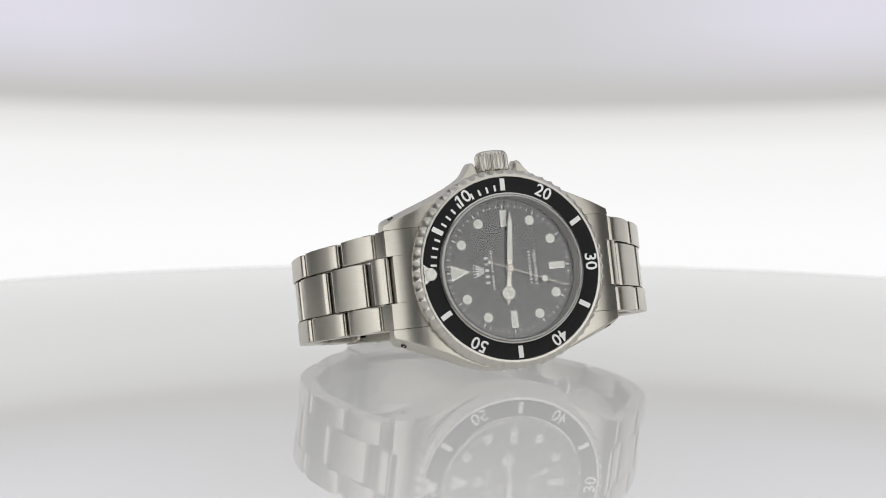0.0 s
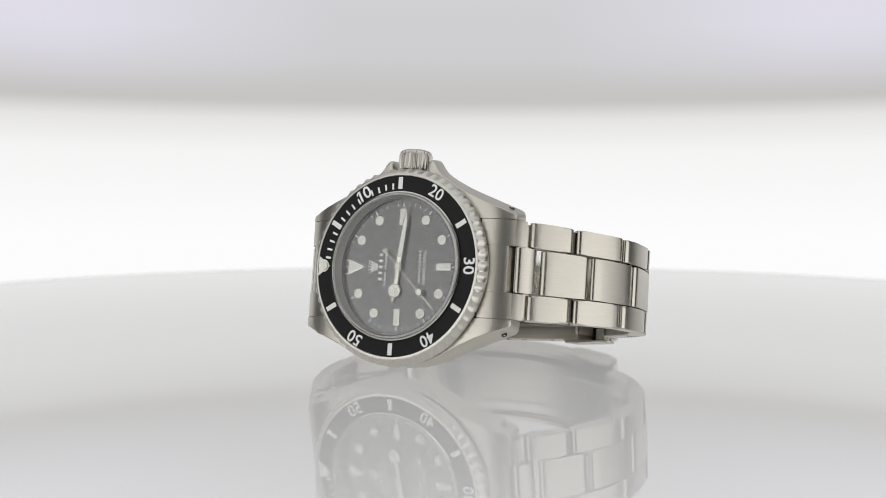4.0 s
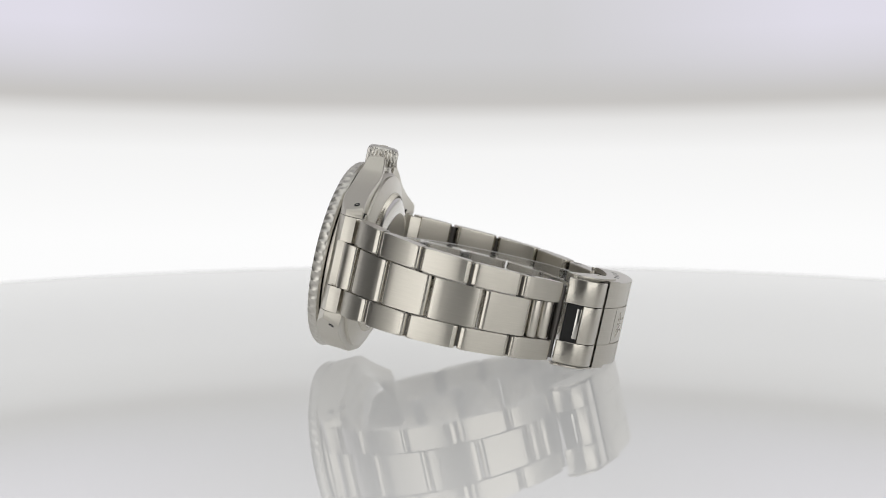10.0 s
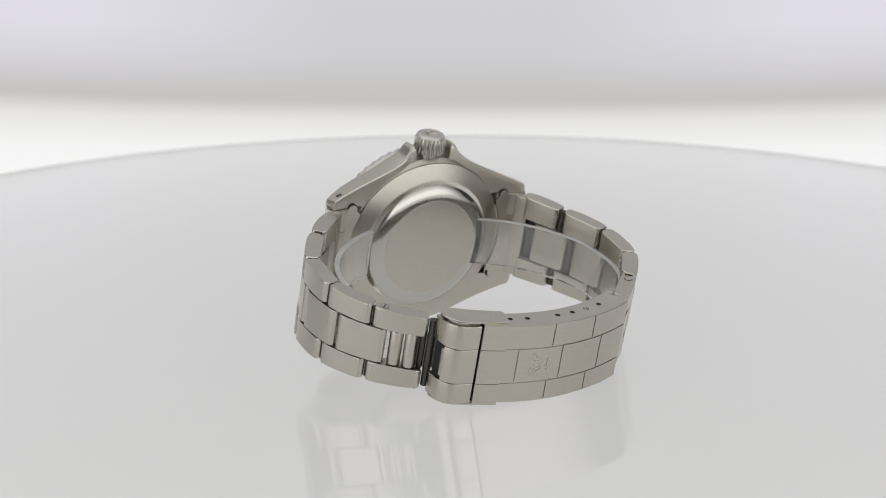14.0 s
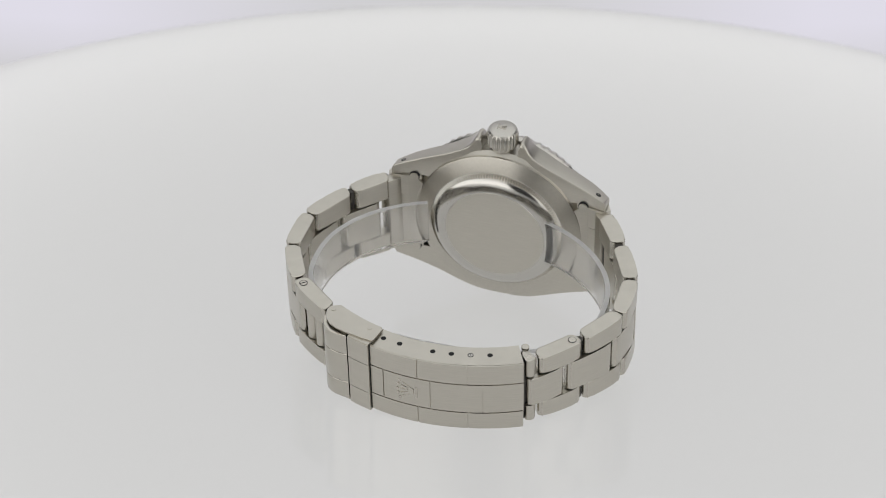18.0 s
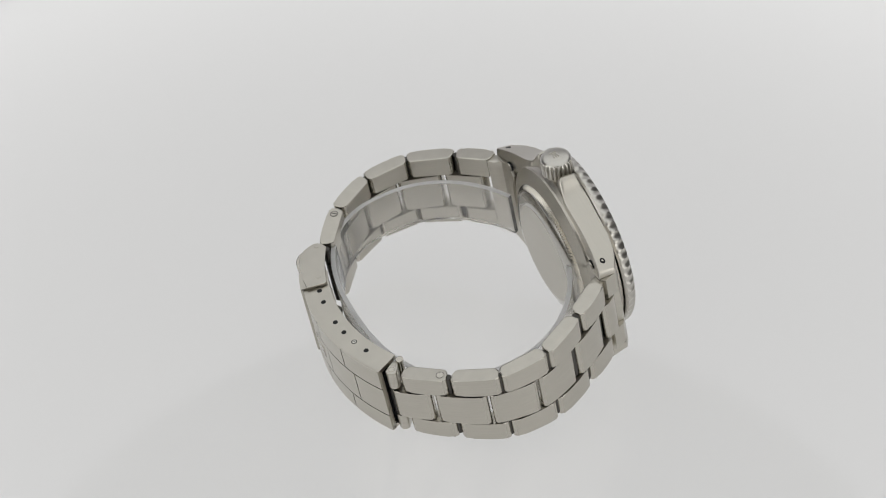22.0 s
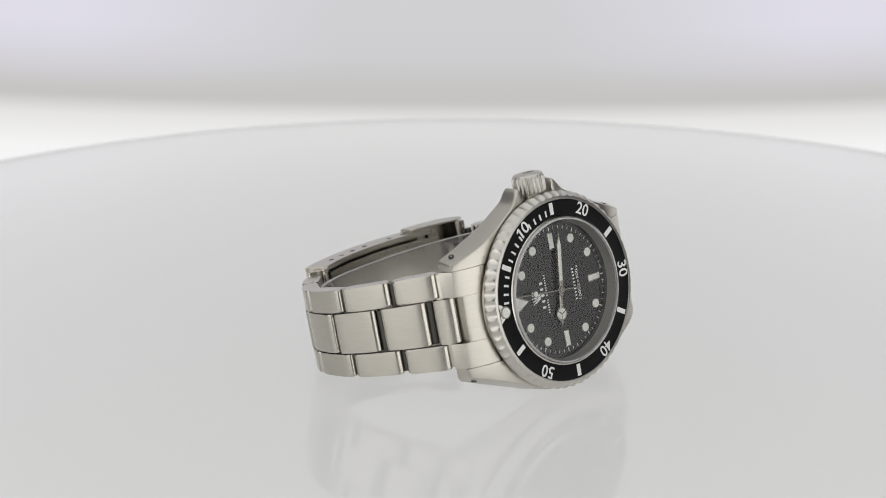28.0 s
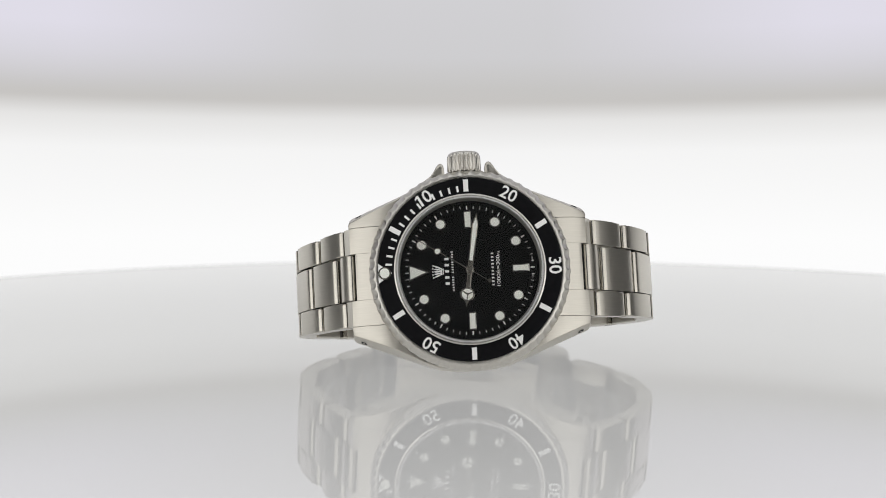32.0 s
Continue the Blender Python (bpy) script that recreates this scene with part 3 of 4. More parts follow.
def crown_parts():
    zc = -5.3
    turn = Matrix.Translation((0, 0, zc)) @ Matrix(((0, 0, 1, 0), (0, 1, 0, 0), (-1, 0, 0, 0), (0, 0, 0, 1)))
    def wave(th, i):
        u = abs((22 * th / (2 * math.pi)) % 1.0 - 0.5) * 2
        return (-(0, 0.2, 0.38, 0.38, 0.34, 0.12, 0, 0, 0, 0)[i] * max(0, 1 - u * u * 2.3), 0)
    bm = lathe(bmesh.new(), [(2.5, 20.25), (3.2, 20.35), (3.4, 20.6), (3.4, 23.25), (3.34, 23.5), (3.26, 23.65), (3.14, 24.0), (2.84, 24.3), (2.2, 24.46), (0.3, 24.55)], 352, wave)
    lathe(bm, [(2.5, 18.8), (2.5, 20.6)], 48)
    bm.transform(turn)
    crown = part("crown", bm, BEZEL_STEEL, WATCH, "fluted steel screw-down crown", 40)
    em = bmesh.new()
    for k in range(-1, 2):
        r = box(bmesh.new(), -0.13, 0.13, -0.7, 0.8, 24.5, 24.66, 0.04)
        r.transform(pose(0.38 * k, 0, 0) @ pose(0, 0, 0, 0, 0, -k * 12))
        me = bpy.data.meshes.new("tmp")
        r.to_mesh(me)
        em.from_mesh(me)
    box(em, -0.8, 0.8, -1.15, -0.9, 24.5, 24.64, 0.04)
    em.transform(turn)
    part("crown_emblem", em, SATIN, crown, "small raised emblem", 0)


def back_parts():
    bm = lathe(bmesh.new(), [(18.75, -8.2), (18.65, -8.75), (18.3, -8.9), (15.1, -9.85), (14.9, -9.8)], 160)
    ring = part("case_back_ring", bm, BRUSHED_RING, WATCH, "brushed steel ring of the case back", 25)
    def wave(th, i):
        g = 0.5 + 0.5 * math.cos(150 * th)
        return (-0.26 * g, 0.2 * g) if i in (1, 2, 3) else (0, 0)
    bm = lathe(bmesh.new(), [(15.5, -9.3), (15.45, -9.65), (14.95, -10.35), (14.5, -10.65), (14.25, -10.75), (14.1, -10.75)], 900, wave)
    part("fluted_ring", bm, SATIN, ring, "fluted steel ring", 30)
    bm = lathe(bmesh.new(), [(14.4, -10.6), (14.2, -10.78), (13.3, -11.22), (12.2, -11.56), (11.25, -11.72)], 160)
    part("case_back", bm, POLISHED, WATCH, "polished domed steel case back", 20)
    bm = lathe(bmesh.new(), [(11.3, -11.6), (11.15, -11.77), (6, -11.8), (0.5, -11.8)], 96)
    part("case_back_disc", bm, BRUSHED, WATCH, "satin flat centre of the case back")


# ---- bracelet: two chains of links from the lugs to the clasp ----
SIDES = {
    1: [Vector(p) for p in ((25.4, -8.8), (31.0, -17.3), (36.1, -27.3), (36.1, -38.4), (29.9, -47.6), (20.4, -57.4))],
    -1: [Vector(p) for p in ((-25.4, -8.8), (-32.7, -15.7), (-39.0, -25.8), (-39.2, -36.9), (-33.8, -46.7), (-24.0, -53.8))],
}


def along(pts, s):
    """The point at arc length s of a smooth line through pts, and its direction."""
    n = len(pts)
    lengths = [(b - a).length for a, b in zip(pts, pts[1:])]
    i = 0
    while i < n - 2 and s > lengths[i]:
        s -= lengths[i]
        i += 1
    u = s / lengths[i]
    p1, p2 = pts[i], pts[i + 1]
    p0 = pts[i - 1] if i else p1 * 2 - p2
    p3 = pts[i + 2] if i + 2 < n else p2 * 2 - p1
    def cr(u):
        return 0.5 * ((2 * p1) + (p2 - p0) * u + (2 * p0 - 5 * p1 + 4 * p2 - p3) * u * u + (3 * p1 - p0 - 3 * p2 + p3) * u ** 3)
    return cr(u)


def link_outline(a, b, out, thick, gap, bulge=0.12, round_end=1.0):
    """The side outline of a link between two seam points: a nearly flat back, a crease and a rolled edge at each end, a flat inside."""
    d = (b - a).normalized()
    n = Vector((d.y, -d.x))
    if n.dot(out) < 0:
        n = -n
    length = (b - a).length - gap
    o = a + d * gap / 2
    r, h = round_end, round_end * 0.95
    # the rolled edge begins with a crease of 20 degrees
    roll = [(r * (1 - math.sin(t)) , h * (math.cos(t) - 1)) for t in (radians(20 + 70 * k / 6) for k in range(7))]
    first = roll[0]
    roll = [((x / first[0]) * r, z - first[1]) for x, z in roll]
    pts = [(x, z) for x, z in reversed(roll)]
    for k in range(1, 6):
        u = k / 6
        pts.append((r + (length - 2 * r) * u, bulge * 4 * u * (1 - u)))
    pts += [(length - x, z) for x, z in roll]
    # the inside is shorter, with round corners, so that the chain can bend
    q, c = 1.3, 0.3
    for k in range(5):
        t = math.pi / 2 * k / 4
        pts.append((length - c - q + q * math.cos(t), -thick + q - q * math.sin(t)))
    for k in range(5):
        t = math.pi / 2 * k / 4
        pts.append((c + q - q * math.sin(t), -thick + q - q * math.cos(t)))
    return [tuple(o + d * s + n * h) for s, h in pts]


def width_at(k):
    """Half width of the bracelet at link k: it tapers from the lugs to the clasp."""
    return 9.95 - 0.4 * k


def sag_at(k):
    """How far the bracelet leans towards the table at link k."""
    return -0.22 * k


def lean_and_taper(bm, a, b, k0, k1, mid):
    """Narrows a link along its length and leans it with the bracelet. The link was drawn with the width of place mid."""
    d = b - a
    for v in bm.verts:
        u = (Vector((v.co.y, v.co.z)) - a).dot(d) / d.length_squared
        k = k0 + (k1 - k0) * u
        v.co.x = v.co.x * width_at(k) / width_at(mid) + sag_at(k)
    # the rolled ends are polished, the back and the edges are brushed
    bmesh.ops.recalc_face_normals(bm, faces=bm.faces)
    along_link = Vector((0, d.x, d.y)).normalized()
    for f in bm.faces:
        f.material_index = 1 if abs(f.normal.dot(along_link)) > 0.3 and abs(f.normal.x) < 0.5 else 0
    return bm


def bracelet():
    middle = Vector((0, -33))
    for side, pts in SIDES.items():
        # end link between the lugs: two flanges reach the first links, the middle is cut back
        def end_profile(reach):
            ys = [v for v in (17.6, 18.6, 19.6, 20.6, 21.4, 22.2, 22.9, 23.5, 24.0, 24.4) if v < reach]
            edge = [(v, z_top(v) - 0.06) for v in ys]
            if reach > 24:
                edge = edge[:-1] + [(24.3, -6.9), (24.65, -7.7), (25.1, -8.6)]
            else:
                edge += [(reach, z_top(reach) - 0.06), (reach + 0.1, -7.5)]
            low = [(min(reach, 24.2), -9.5), (21.5, -9.7), (19.0, -8.8), (17.6, -8.5)]
            return [(side * a, b) for a, b in edge + low]
        bm = bmesh.new()
        for x0, x1 in ((-9.95, -4.75), (4.75, 9.95)):
            prism(bm, end_profile(25), x0, x1, 0.1)
        prism(bm, end_profile(22.95), -4.7, 4.7, 0.06)
        # back plate: it follows the case's ring and has a round ear at each inner corner
        arc = [(19.05 * math.sin(radians(a)), side * 19.05 * math.cos(radians(a))) for a in range(26, -27, -4)]
        prism(bm, [(9.7, side * 23.9), (9.7, side * 18.6)] + arc + [(-9.7, side * 18.6), (-9.7, side * 23.9)], -9.3, -8.6, 0.08, "z")
        for x in (-9.75, 9.75):
            disc(bm, x, side * 19.1, 1.0, -9.32, -8.3, 24, 0.08)
        prism(bm, [(side * a, b) for a, b in ((21.8, -9.2), (24.6, -9.2), (25.3, -10.3), (25.1, -11.7), (24.0, -12.1), (22.6, -10.9))], -9.6, 9.5, 0.2)
        # a black block paints the shade in the gap behind the first centre link
        gap_y = sorted((side * 22.6, side * 24.1))
        end_shadow = box(bmesh.new(), -4.72, 4.72, gap_y[0], gap_y[1], -9.25, -7.3)
        end_link = part("end_link", bm, BRUSHED, WATCH, "brushed steel end link between the lugs", 30)
        part("recess", end_shadow, HOLE, end_link, "black block for the shade behind the first centre link", 0)
        for x in (-9.8, 9.8):
            part("ear_joint", disc(bmesh.new(), x, side * 19.1, 1.14, -9.0, -8.3, 24), HOLE, end_link, "dark joint round the ear", 0)
        # black bars paint the shade of two notches in the back plate
        for x in (-6.2, 6.2):
            notch = sorted((side * 22.0, side * 23.95))
            part("notch", box(bmesh.new(), x - 0.35, x + 0.35, notch[0], notch[1], -9.315, -9.2), HOLE, end_link, "dark notch in the back plate", 0)
        total = [0.0]
        for a, b in zip(pts, pts[1:]):
            total.append(total[-1] + (b - a).length)
        for k in range(5):
            a, b = pts[k], pts[k + 1]
            if side > 0 and k == 4:
                b = a + (b - a) * (1 - 2.7 / (b - a).length)
            out = (a + b) / 2 - middle
            w0 = width_at(k + 0.5)
            for sx in (1, -1):
                x0, x1 = sorted((sx * w0, sx * w0 * 0.483))
                bm = prism(bmesh.new(), link_outline(a, b, out, 3.4, 0.95, 0.2, 1.05), x0, x1, 0.36, segments=5)
                part("outer_link", lean_and_taper(bm, a, b, k, k + 1, k + 0.5), [BRUSHED, SATIN], WATCH, "brushed steel outer link", 19)
        # slotted screw heads in the edges of the last link
        a, b = pts[4], pts[5]
        p = a + (b - a).normalized() * (1.5 if side < 0 else 1.6)
        p = p + (middle - p).normalized() * 1.7
        for sx in (1, -1):
            w0 = width_at(4.13) + sx * sag_at(4.13)
            part("screw_joint", rod(bmesh.new(), p.x, p.y, 0.9, sx * (w0 - 0.3), sx * (w0 + 0.012), 20), DARK_STEEL, WATCH, "thin dark joint round the screw", 0)
            screw = part("link_screw", rod(bmesh.new(), p.x, p.y, 0.78, sx * (w0 - 0.3), sx * (w0 + 0.04), 20, 0.05), SATIN, WATCH, "round steel screw head")
            if side < 0:
                slot = bmesh.new()
                prism(slot, [(p.x - 0.7, p.y - 0.45), (p.x - 0.55, p.y - 0.6), (p.x + 0.7, p.y + 0.45), (p.x + 0.55, p.y + 0.6)], sx * w0, sx * (w0 + 0.06))
                part("screw_slot", slot, HOLE, screw, "", 0)
        # centre links sit a third of a link further towards the clasp
        line = [Vector((side * 24.0, -6.15))] + list(pts)
        first = (line[1] - line[0]).length
        seams = [0.0] + [first + total[k] + 0.32 * (total[k + 1] - total[k]) for k in range(5)] + [first + total[5]]
        for k in range(6):
            if side < 0 and k == 5:
                break
            a, b = along(line, seams[k]), along(line, seams[k + 1])
            out = (a + b) / 2 - middle
            if side > 0 and k in (1, 2):
                # the bend opens the joints next to the case
                a = a + (b - a).normalized() * 0.45
            w = width_at(k) * 0.457
            # a dark filler rod, added to put shade into the opened joints
            if side > 0 and k in (1, 2):
                p = along(line, seams[k] + 0.2)
                p = p + (middle - p).normalized() * 1.9
                part("joint_filler", rod(bmesh.new(), p.x, p.y, 0.95, sag_at(k) - w + 0.1, sag_at(k) + w - 0.1, 16), DARK_STEEL, WATCH, "dark filler rod for the shade between centre links")
            bm = prism(bmesh.new(), link_outline(a, b, out, 3.2, 0.95, 0.18, 1.05), -w, w, 0.16, segments=5)
            part("centre_link", lean_and_taper(bm, a, b, k - 0.5, k + 0.5, k), [BRUSHED, SATIN], WATCH, "brushed steel centre link", 19)
        # pins drawn thick and near black, to shade the gaps between links
        for k in range(1, 6):
            p = pts[k]
            inward = (middle - p).normalized() * 1.75
            part("link_pin", rod(bmesh.new(), p.x + inward.x, p.y + inward.y, 0.8, sag_at(k) - width_at(k) + 0.5, sag_at(k) + width_at(k) - 0.5, 12), DARK_STEEL, WATCH, "steel link pin, darkened for the shade between links")


# clasp: bent about a centre so that its back is an arc
CLASP_C, CLASP_R = Vector((-0.4, -18.6)), 44.9


def on_arc(y, lift=0.0):
    """A point of the clasp's back at y, lifted outwards."""
    a = math.asin((y - CLASP_C.x) / CLASP_R)
    return Vector((CLASP_C.x + (CLASP_R + lift) * math.sin(a), CLASP_C.y - (CLASP_R + lift) * math.cos(a)))


def bent(bm, y0, y1, x0, x1, low, high, steps=14, bevel=0.0):
    """A plate that follows the arc from y0 to y1, between two lifts."""
    rings = []
    for k in range(steps + 1):
        y = y0 + (y1 - y0) * k / steps
        lo, hi = on_arc(y, low), on_arc(y, high)
        rings.append([(x0, lo.x, lo.y), (x1, lo.x, lo.y), (x1, hi.x, hi.y), (x0, hi.x, hi.y)])
    before = set(bm.edges)
    loft(bm, rings)
    if bevel:
        sharp = [e for e in bm.edges if e not in before and len(e.link_faces) == 2 and e.calc_face_angle(0) > 0.9]
        bmesh.ops.bevel(bm, geom=sharp, offset=bevel, segments=2, affect="EDGES", profile=0.6)
    return bm


def clasp_parts():
    body = bmesh.new()
    bent(body, -16.0, 20.2, -8.9, 8.0, -1.1, -0.3)
    bent(body, -16.0, 20.2, 7.2, 8.2, -5.6, -0.3, 16, 0.18)
    bent(body, -16.0, 20.2, -9.1, -8.1, -5.6, -0.3, 16, 0.18)
    clasp = part("clasp", body, BRUSHED, WATCH, "brushed steel folding clasp", 30)
    # a black plate closes the open end, painting the shade inside
    part("end_shadow_plate", bent(bmesh.new(), 18.9, 19.3, -8.0, 7.1, -5.2, -0.8, 2), HOLE, clasp, "black plate for the shade inside the clasp", 0)
    # raised panels that imitate links
    side_row, centre_row = (-11.2, -0.7, 9.6, 20.2), (-11.2, -8.2, 2.0, 12.5, 20.3)
    for x0, x1, ys in ((-9.1, -4.75, side_row), (-4.55, 2.95, centre_row), (3.15, 8.17, side_row)):
        for a, b in zip(ys, ys[1:]):
            part("clasp_panel", bent(bmesh.new(), a + 0.13, b - 0.13, x0 + 0.03, x1 - 0.03, -0.7, 0.0, 8, 0.36), BRUSHED, clasp, "", 30)
    # inner folding blade with pressed ribs
    part("clasp_blade", bent(bmesh.new(), -18, 17.5, -6.2, 6.2, -4.6, -4.0, 16, 0.15), SATIN, clasp, "satin steel folding blade")
    for x in (-4.3, 4.3):
        part("blade_rib", bent(bmesh.new(), -14, 13, x - 0.5, x + 0.5, -4.95, -4.55, 12, 0.16), POLISHED, clasp, "")
    # adjustment holes along both edges: black discs that paint the shade inside
    for y in (-9.8, -5.85, 1.8, 5.9, 14.05):
        p = on_arc(y, -3.3)
        for sx in (1, -1):
            part("adjustment_hole", rod(bmesh.new(), p.x, p.y, 0.56, sx * (8.6 - sx * 0.45), sx * (8.68 - sx * 0.455), 16), HOLE, clasp, "small dark adjustment hole", 0)
    p = on_arc(10.0, -3.3)
    part("spring_bar_joint", rod(bmesh.new(), p.x, p.y, 0.62, 8.1, 8.215, 20), HOLE, clasp, "dark joint round the spring bar end", 0)
    part("spring_bar_end", rod(bmesh.new(), p.x, p.y, 0.48, 8.1, 8.27, 20, 0.1), POLISHED, clasp, "round steel spring bar end")
    part("spring_bar_slot", rod(bmesh.new(), p.x, p.y, 0.16, 8.2, 8.278, 12), HOLE, clasp, "", 0)
    # end piece: a polished bracket with a slot for the extension
    rim = [(-16.62, -60.9), (-18.5, -60.65), (-20.0, -60.35), (-21.1, -59.85), (-21.9, -59.15), (-22.45, -58.3)]
    inside = [(-21.6, -57.6), (-20.6, -58.9), (-16.5, -59.6)]
    corner = rim + [(-22.8, -57.0), (-23.08, -54.2), (-22.98, -53.85), (-22.7, -53.7), (-22.1, -53.7)] + inside
    bridge = rim + [(-22.6, -57.8), (-22.4, -57.5), (-22.0, -57.45)] + inside
    end = prism(bmesh.new(), corner, 3.1, 8.2, 0.16)
    prism(end, corner, -9.15, -4.72, 0.16)
    prism(end, bridge, -4.62, 3.0, 0.16)
    end_piece = part("clasp_end", end, SATIN, clasp, "polished steel clasp end with a slot", 40)
    # a black block paints the shade inside the slot
    slot = prism(bmesh.new(), [(-22.2, -57.7), (-22.45, -54.3), (-21.7, -54.2), (-21.7, -57.7)], -4.75, 3.15)
    part("slot", slot, HOLE, end_piece, "black block for the shade in the clasp end's slot", 0)
    tongue = prism(bmesh.new(), [(-22.45, -57.5), (-22.6, -57.0), (-22.5, -56.6), (-22.3, -56.5), (-22.21, -57.0), (-22.21, -57.5)], -3.9, 2.3, 0.1)
    part("tongue", tongue, POLISHED, end_piece, "steel tongue in the slot", 30)
    # fold-over band, a little proud, with a lip on each side
    cover = bmesh.new()
    for x0, x1 in ((-9.4, -4.71), (-4.6, 2.99), (3.1, 8.5)):
        bent(cover, -16.05, -11.25, x0, x1, -0.3, 0.55, 8, 0.15)
    bent(cover, -16.05, -11.25, 8.25, 8.62, -5.2, 0.35, 6, 0.1)
    bent(cover, -16.05, -11.25, -9.5, -9.1, -5.2, 0.35, 6, 0.1)
    fold = part("fold_cover", cover, BRUSHED, clasp, "brushed steel fold-over band", 30)
    # black strips paint the shade along both ends of the band
    part("fold_shade", bent(bmesh.new(), -16.62, -16.0, -9.0, 8.15, -1.2, -0.35, 3), HOLE, fold, "black strip for the shade beside the band", 0)
    part("fold_shade", bent(bmesh.new(), -11.3, -11.08, -9.05, 8.15, -0.6, 0.05, 3), HOLE, fold, "black strip for the shade beside the band", 0)
    side = [(-10.7, -61.5), (-13.5, -61.1), (-16.5, -60.45), (-19.3, -59.7), (-20.9, -58.8), (-22.0, -57.5), (-22.6, -55.9), (-22.75, -54.8), (-22.45, -54.0), (-21.7, -53.5)]
    side += [tuple(on_arc(y, -5.2)) for y in (-23.0, -20.5, -18.0, -15.5, -13.0)] + [(-10.2, -57.0), (-9.9, -57.7)]
    for x0, x1 in ((8.62, 9.0), (-9.88, -9.5)):
        part("lip", prism(bmesh.new(), side, x0, x1, 0.12), BRUSHED, fold, "polished steel side lip")
    for y, z in ((-21.5, -54.6), (-12.5, -58.0)):
        part("hinge_pin", rod(bmesh.new(), y, z, 0.55, -9.95, 9.1, 18, 0.08), BRUSHED, fold, "round hinge pin")
    # embossed emblem: a fan of rays
    em = bmesh.new()
    for k in range(-2, 3):
        r = box(bmesh.new(), -0.16, 0.16, 0.5, 2.7, 0, 0.1, 0.03)
        disc(r, 0, 3.2, 0.28, 0, 0.1, 12, 0.04)
        r.transform(pose(0, -1.8, 0) @ pose(0, 0, 0, 0, 0, -k * 15))
        me = bpy.data.meshes.new("tmp")
        r.to_mesh(me)
        em.from_mesh(me)
    box(em, -1.0, 1.0, -1.95, -1.5, 0, 0.1, 0.03)
    for v in em.verts:
        v.co.z -= 0.0125 * v.co.y ** 2 + 0.02
    p = on_arc(-3.3, 0.0)
    em.transform(Matrix.Translation((-0.8, p.x, p.y)) @ Matrix(((1, 0, 0, 0), (0, -1, 0, 0), (0, 0, -1, 0), (0, 0, 0, 1))) @ pose(0, 0, 0, -4) @ Matrix.Diagonal((1.45, 1.3, 1.3, 1)))
    part("clasp_emblem", em, SATIN, clasp, "small embossed emblem", 0)
    # rods that join the short side to the clasp
    pts = SIDES[-1]
    for u, r, inward, mat in ((0.465, 1.4, 1.4, BRUSHED), (0.72, 1.4, 1.4, BRUSHED), (0.9, 0.75, 2.3, DARK_STEEL), (1.02, 0.6, 1.7, SATIN)):
        d = pts[5] - pts[4]
        n = Vector((-d.y, d.x)).normalized()
        if n.dot(Vector((0, -33)) - pts[5]) < 0:
            n = -n
        p = pts[4] + d * u + n * inward
        part("extension_rod", rod(bmesh.new(), p.x, p.y, r, -4.75, 2.75, 24, 0.15), mat, WATCH, "steel extension rod")
    d = (pts[5] - pts[4]).normalized()
    n = Vector((d.y, -d.x))
    if n.dot(Vector((0, -33)) - pts[5]) < 0:
        n = -n
    corners = [pts[4] + d * s + n * h for s, h in ((9.9, 1.9), (14.0, 1.9), (14.0, 2.6), (9.9, 2.6))]
    part("extension_plate", prism(bmesh.new(), [tuple(c) for c in corners], -4.6, 2.6, 0.1), WORN_STEEL, WATCH, "worn dark steel plate of the extension", 30)
    # small end blocks on the other side
    a, b = SIDES[1][4], SIDES[1][5]
    u = 1 - 2.6 / (b - a).length
    for sx in (1, -1):
        x0, x1 = sorted((sx * 8.2 - 0.6, sx * 4.0 - 0.8))
        part("clasp_end_block", prism(bmesh.new(), link_outline(a + (b - a) * u, b, b - Vector((0, -33)), 3.6, 0.3, 0.05, 0.8), x0, x1, 0.2), BRUSHED, clasp, "small steel end block", 30)
    p = on_arc(21.5, -5.3)
    pin = rod(bmesh.new(), p.x, p.y, 0.62, -8.6, 7.7, 18, 0.08)
    rod(pin, p.x, p.y, 0.82, 7.3, 7.95, 20, 0.1)
    part("clasp_hinge_pin", pin, SATIN, clasp, "round hinge pin with a collar")
    p = on_arc(21.6, -2.4)
    part("block_pin", rod(bmesh.new(), p.x, p.y, 0.7, 7.3, 7.64, 20, 0.06), SATIN, clasp, "round steel pin end")


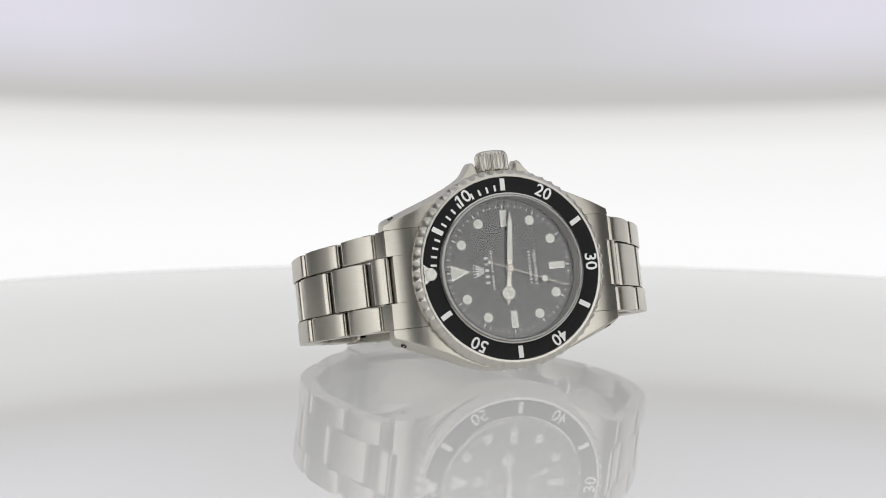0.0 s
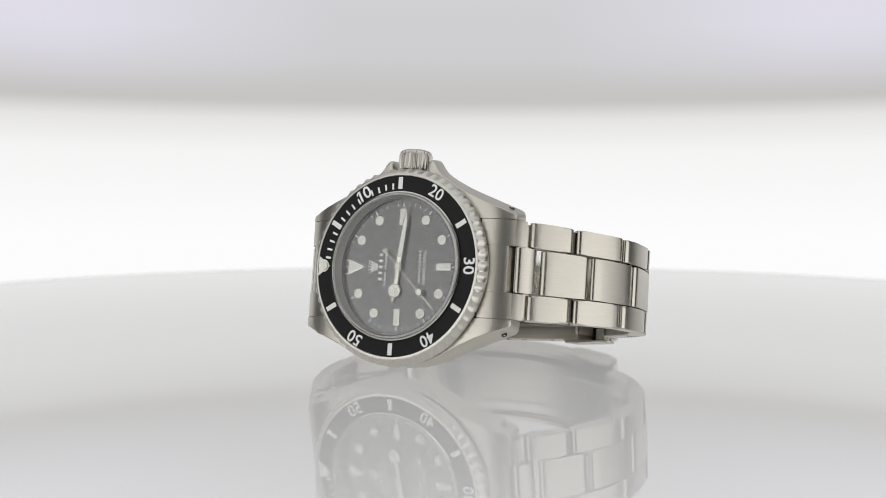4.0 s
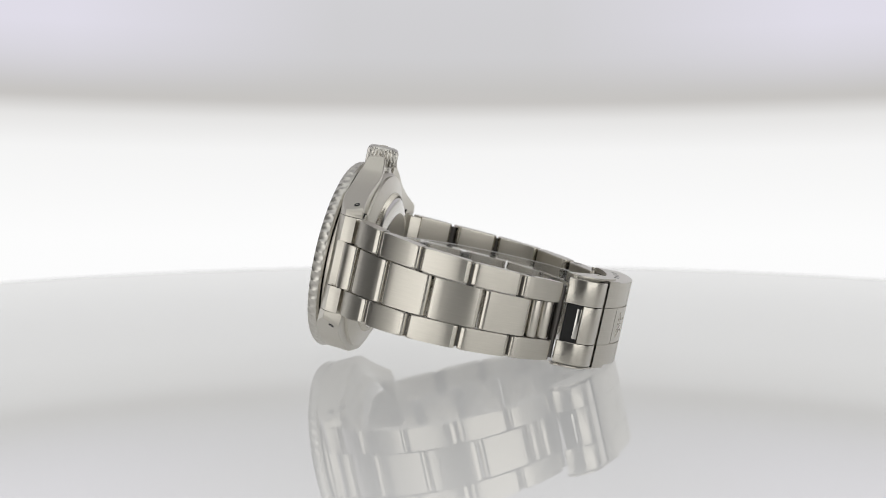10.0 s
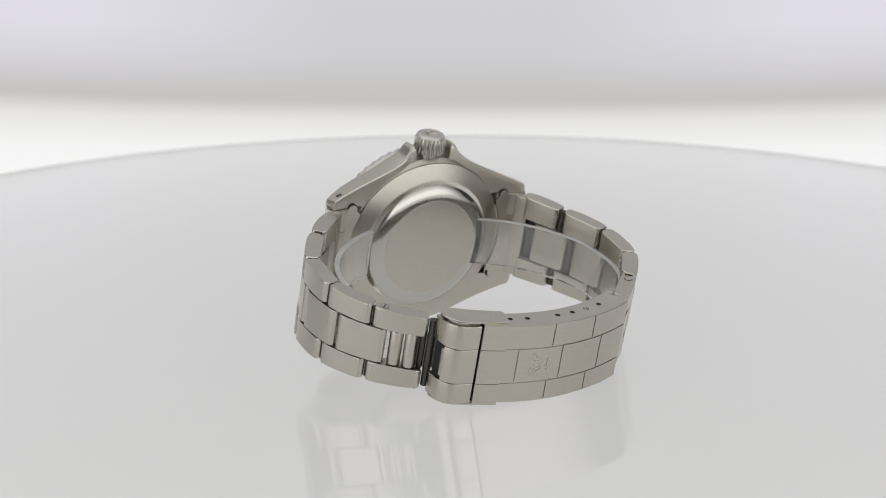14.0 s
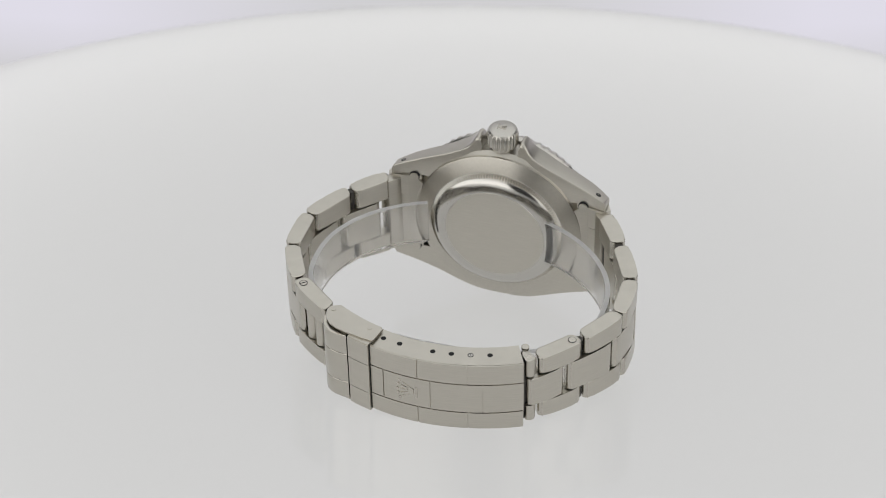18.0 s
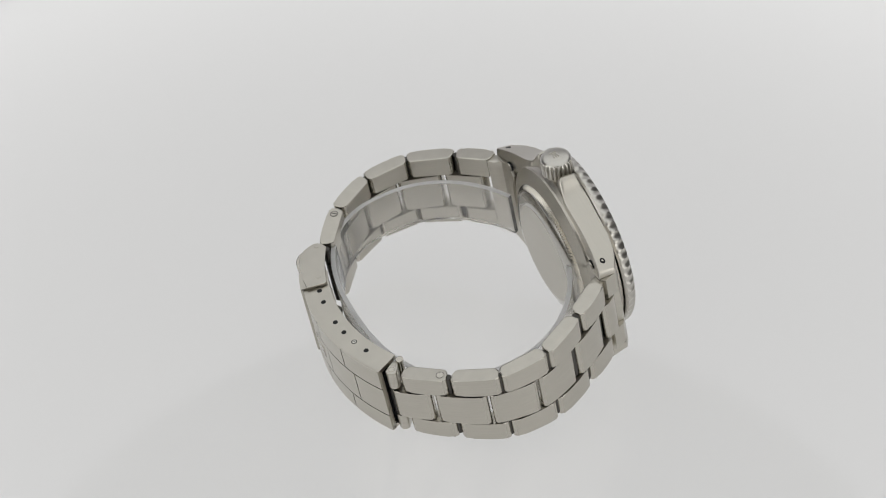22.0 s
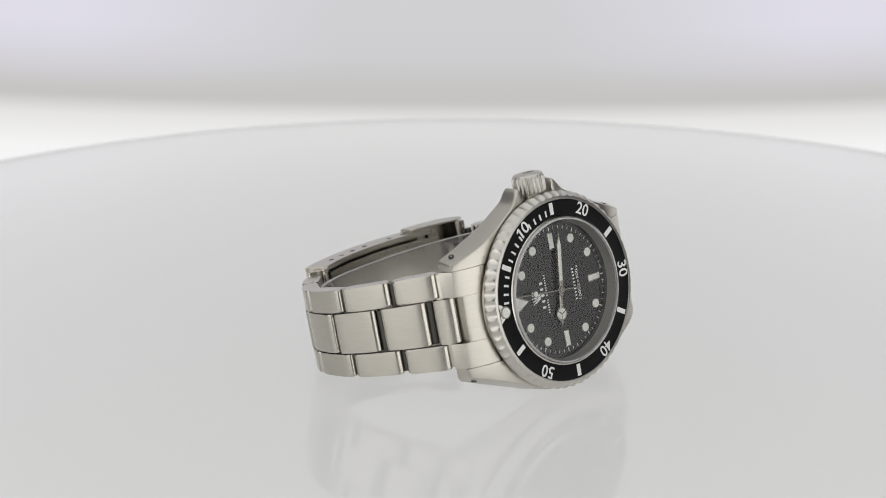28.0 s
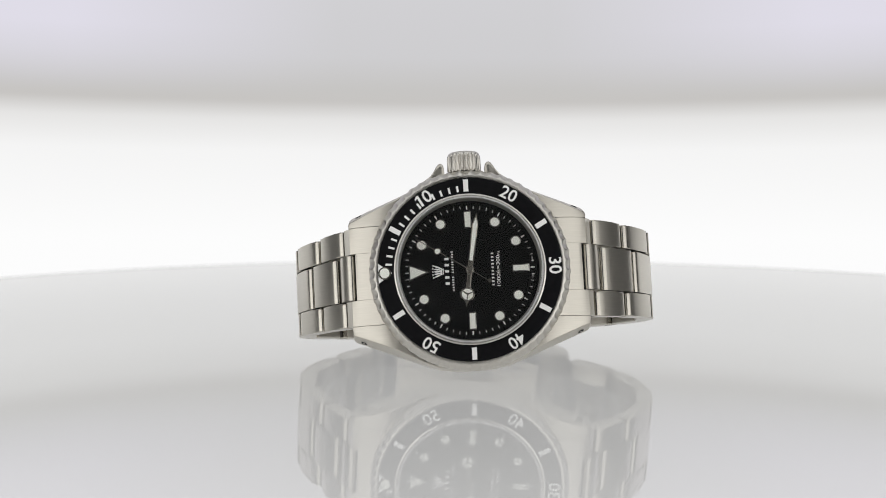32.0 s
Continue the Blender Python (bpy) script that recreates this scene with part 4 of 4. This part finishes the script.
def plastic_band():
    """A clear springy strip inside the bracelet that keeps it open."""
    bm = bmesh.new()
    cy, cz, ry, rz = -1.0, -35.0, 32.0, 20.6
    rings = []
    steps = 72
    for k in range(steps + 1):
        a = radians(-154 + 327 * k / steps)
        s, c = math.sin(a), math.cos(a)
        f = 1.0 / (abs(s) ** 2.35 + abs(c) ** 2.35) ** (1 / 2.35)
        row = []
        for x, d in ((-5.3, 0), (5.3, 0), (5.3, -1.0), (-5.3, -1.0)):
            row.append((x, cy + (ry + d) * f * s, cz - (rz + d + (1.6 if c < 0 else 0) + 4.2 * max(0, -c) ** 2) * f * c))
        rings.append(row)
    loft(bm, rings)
    edges = bmesh.new(), bmesh.new()
    for edge, x0, x1 in zip(edges, (5.31, -5.39), (5.39, -5.31)):
        loft(edge, [[(x0 if i in (0, 3) else x1, p[1], p[2]) for i, p in enumerate((row[0], row[1], row[2], row[3]))] for row in rings])
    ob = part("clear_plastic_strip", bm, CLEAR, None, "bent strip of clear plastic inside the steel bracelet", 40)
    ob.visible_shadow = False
    for edge in edges:
        part("strip_edge", edge, FROSTED, ob, "frosted cut edge", 40)
    return tagged(ob, category="plastic strip")


case_parts()
bezel_parts()
dial_parts()
HOUR, MINUTE, SECOND = hour_minute_second()
crown_parts()
back_parts()
bracelet()
clasp_parts()
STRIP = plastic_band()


def motions():
    spin = [(t, pose(0, 0, 0, 0, 0, d)) for t, d in TURN]
    walk(WATCH, [(t, m @ WATCH_AT) for t, m in spin])
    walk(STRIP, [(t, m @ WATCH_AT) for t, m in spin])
    walk(TABLE, [(t, pose(0, 0, TABLE_Z, 0, 0, d)) for t, d in TURN])
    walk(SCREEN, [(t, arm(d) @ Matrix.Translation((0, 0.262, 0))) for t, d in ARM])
    walk(SECOND, [(4.0 * k, pose(0, 0, 0, 0, 0, -(200.2 + 24.0 * k))) for k in range(9)])
    walk(MINUTE, [(t, pose(0, 0, 0, 0, 0, -(96.2 + 0.1 * t))) for t in (0.0, 16.0, 32.0)])
    walk(HOUR, [(t, pose(0, 0, 0, 0, 0, -(278.2 + t / 120))) for t in (0.0, 16.0, 32.0)])


motions()
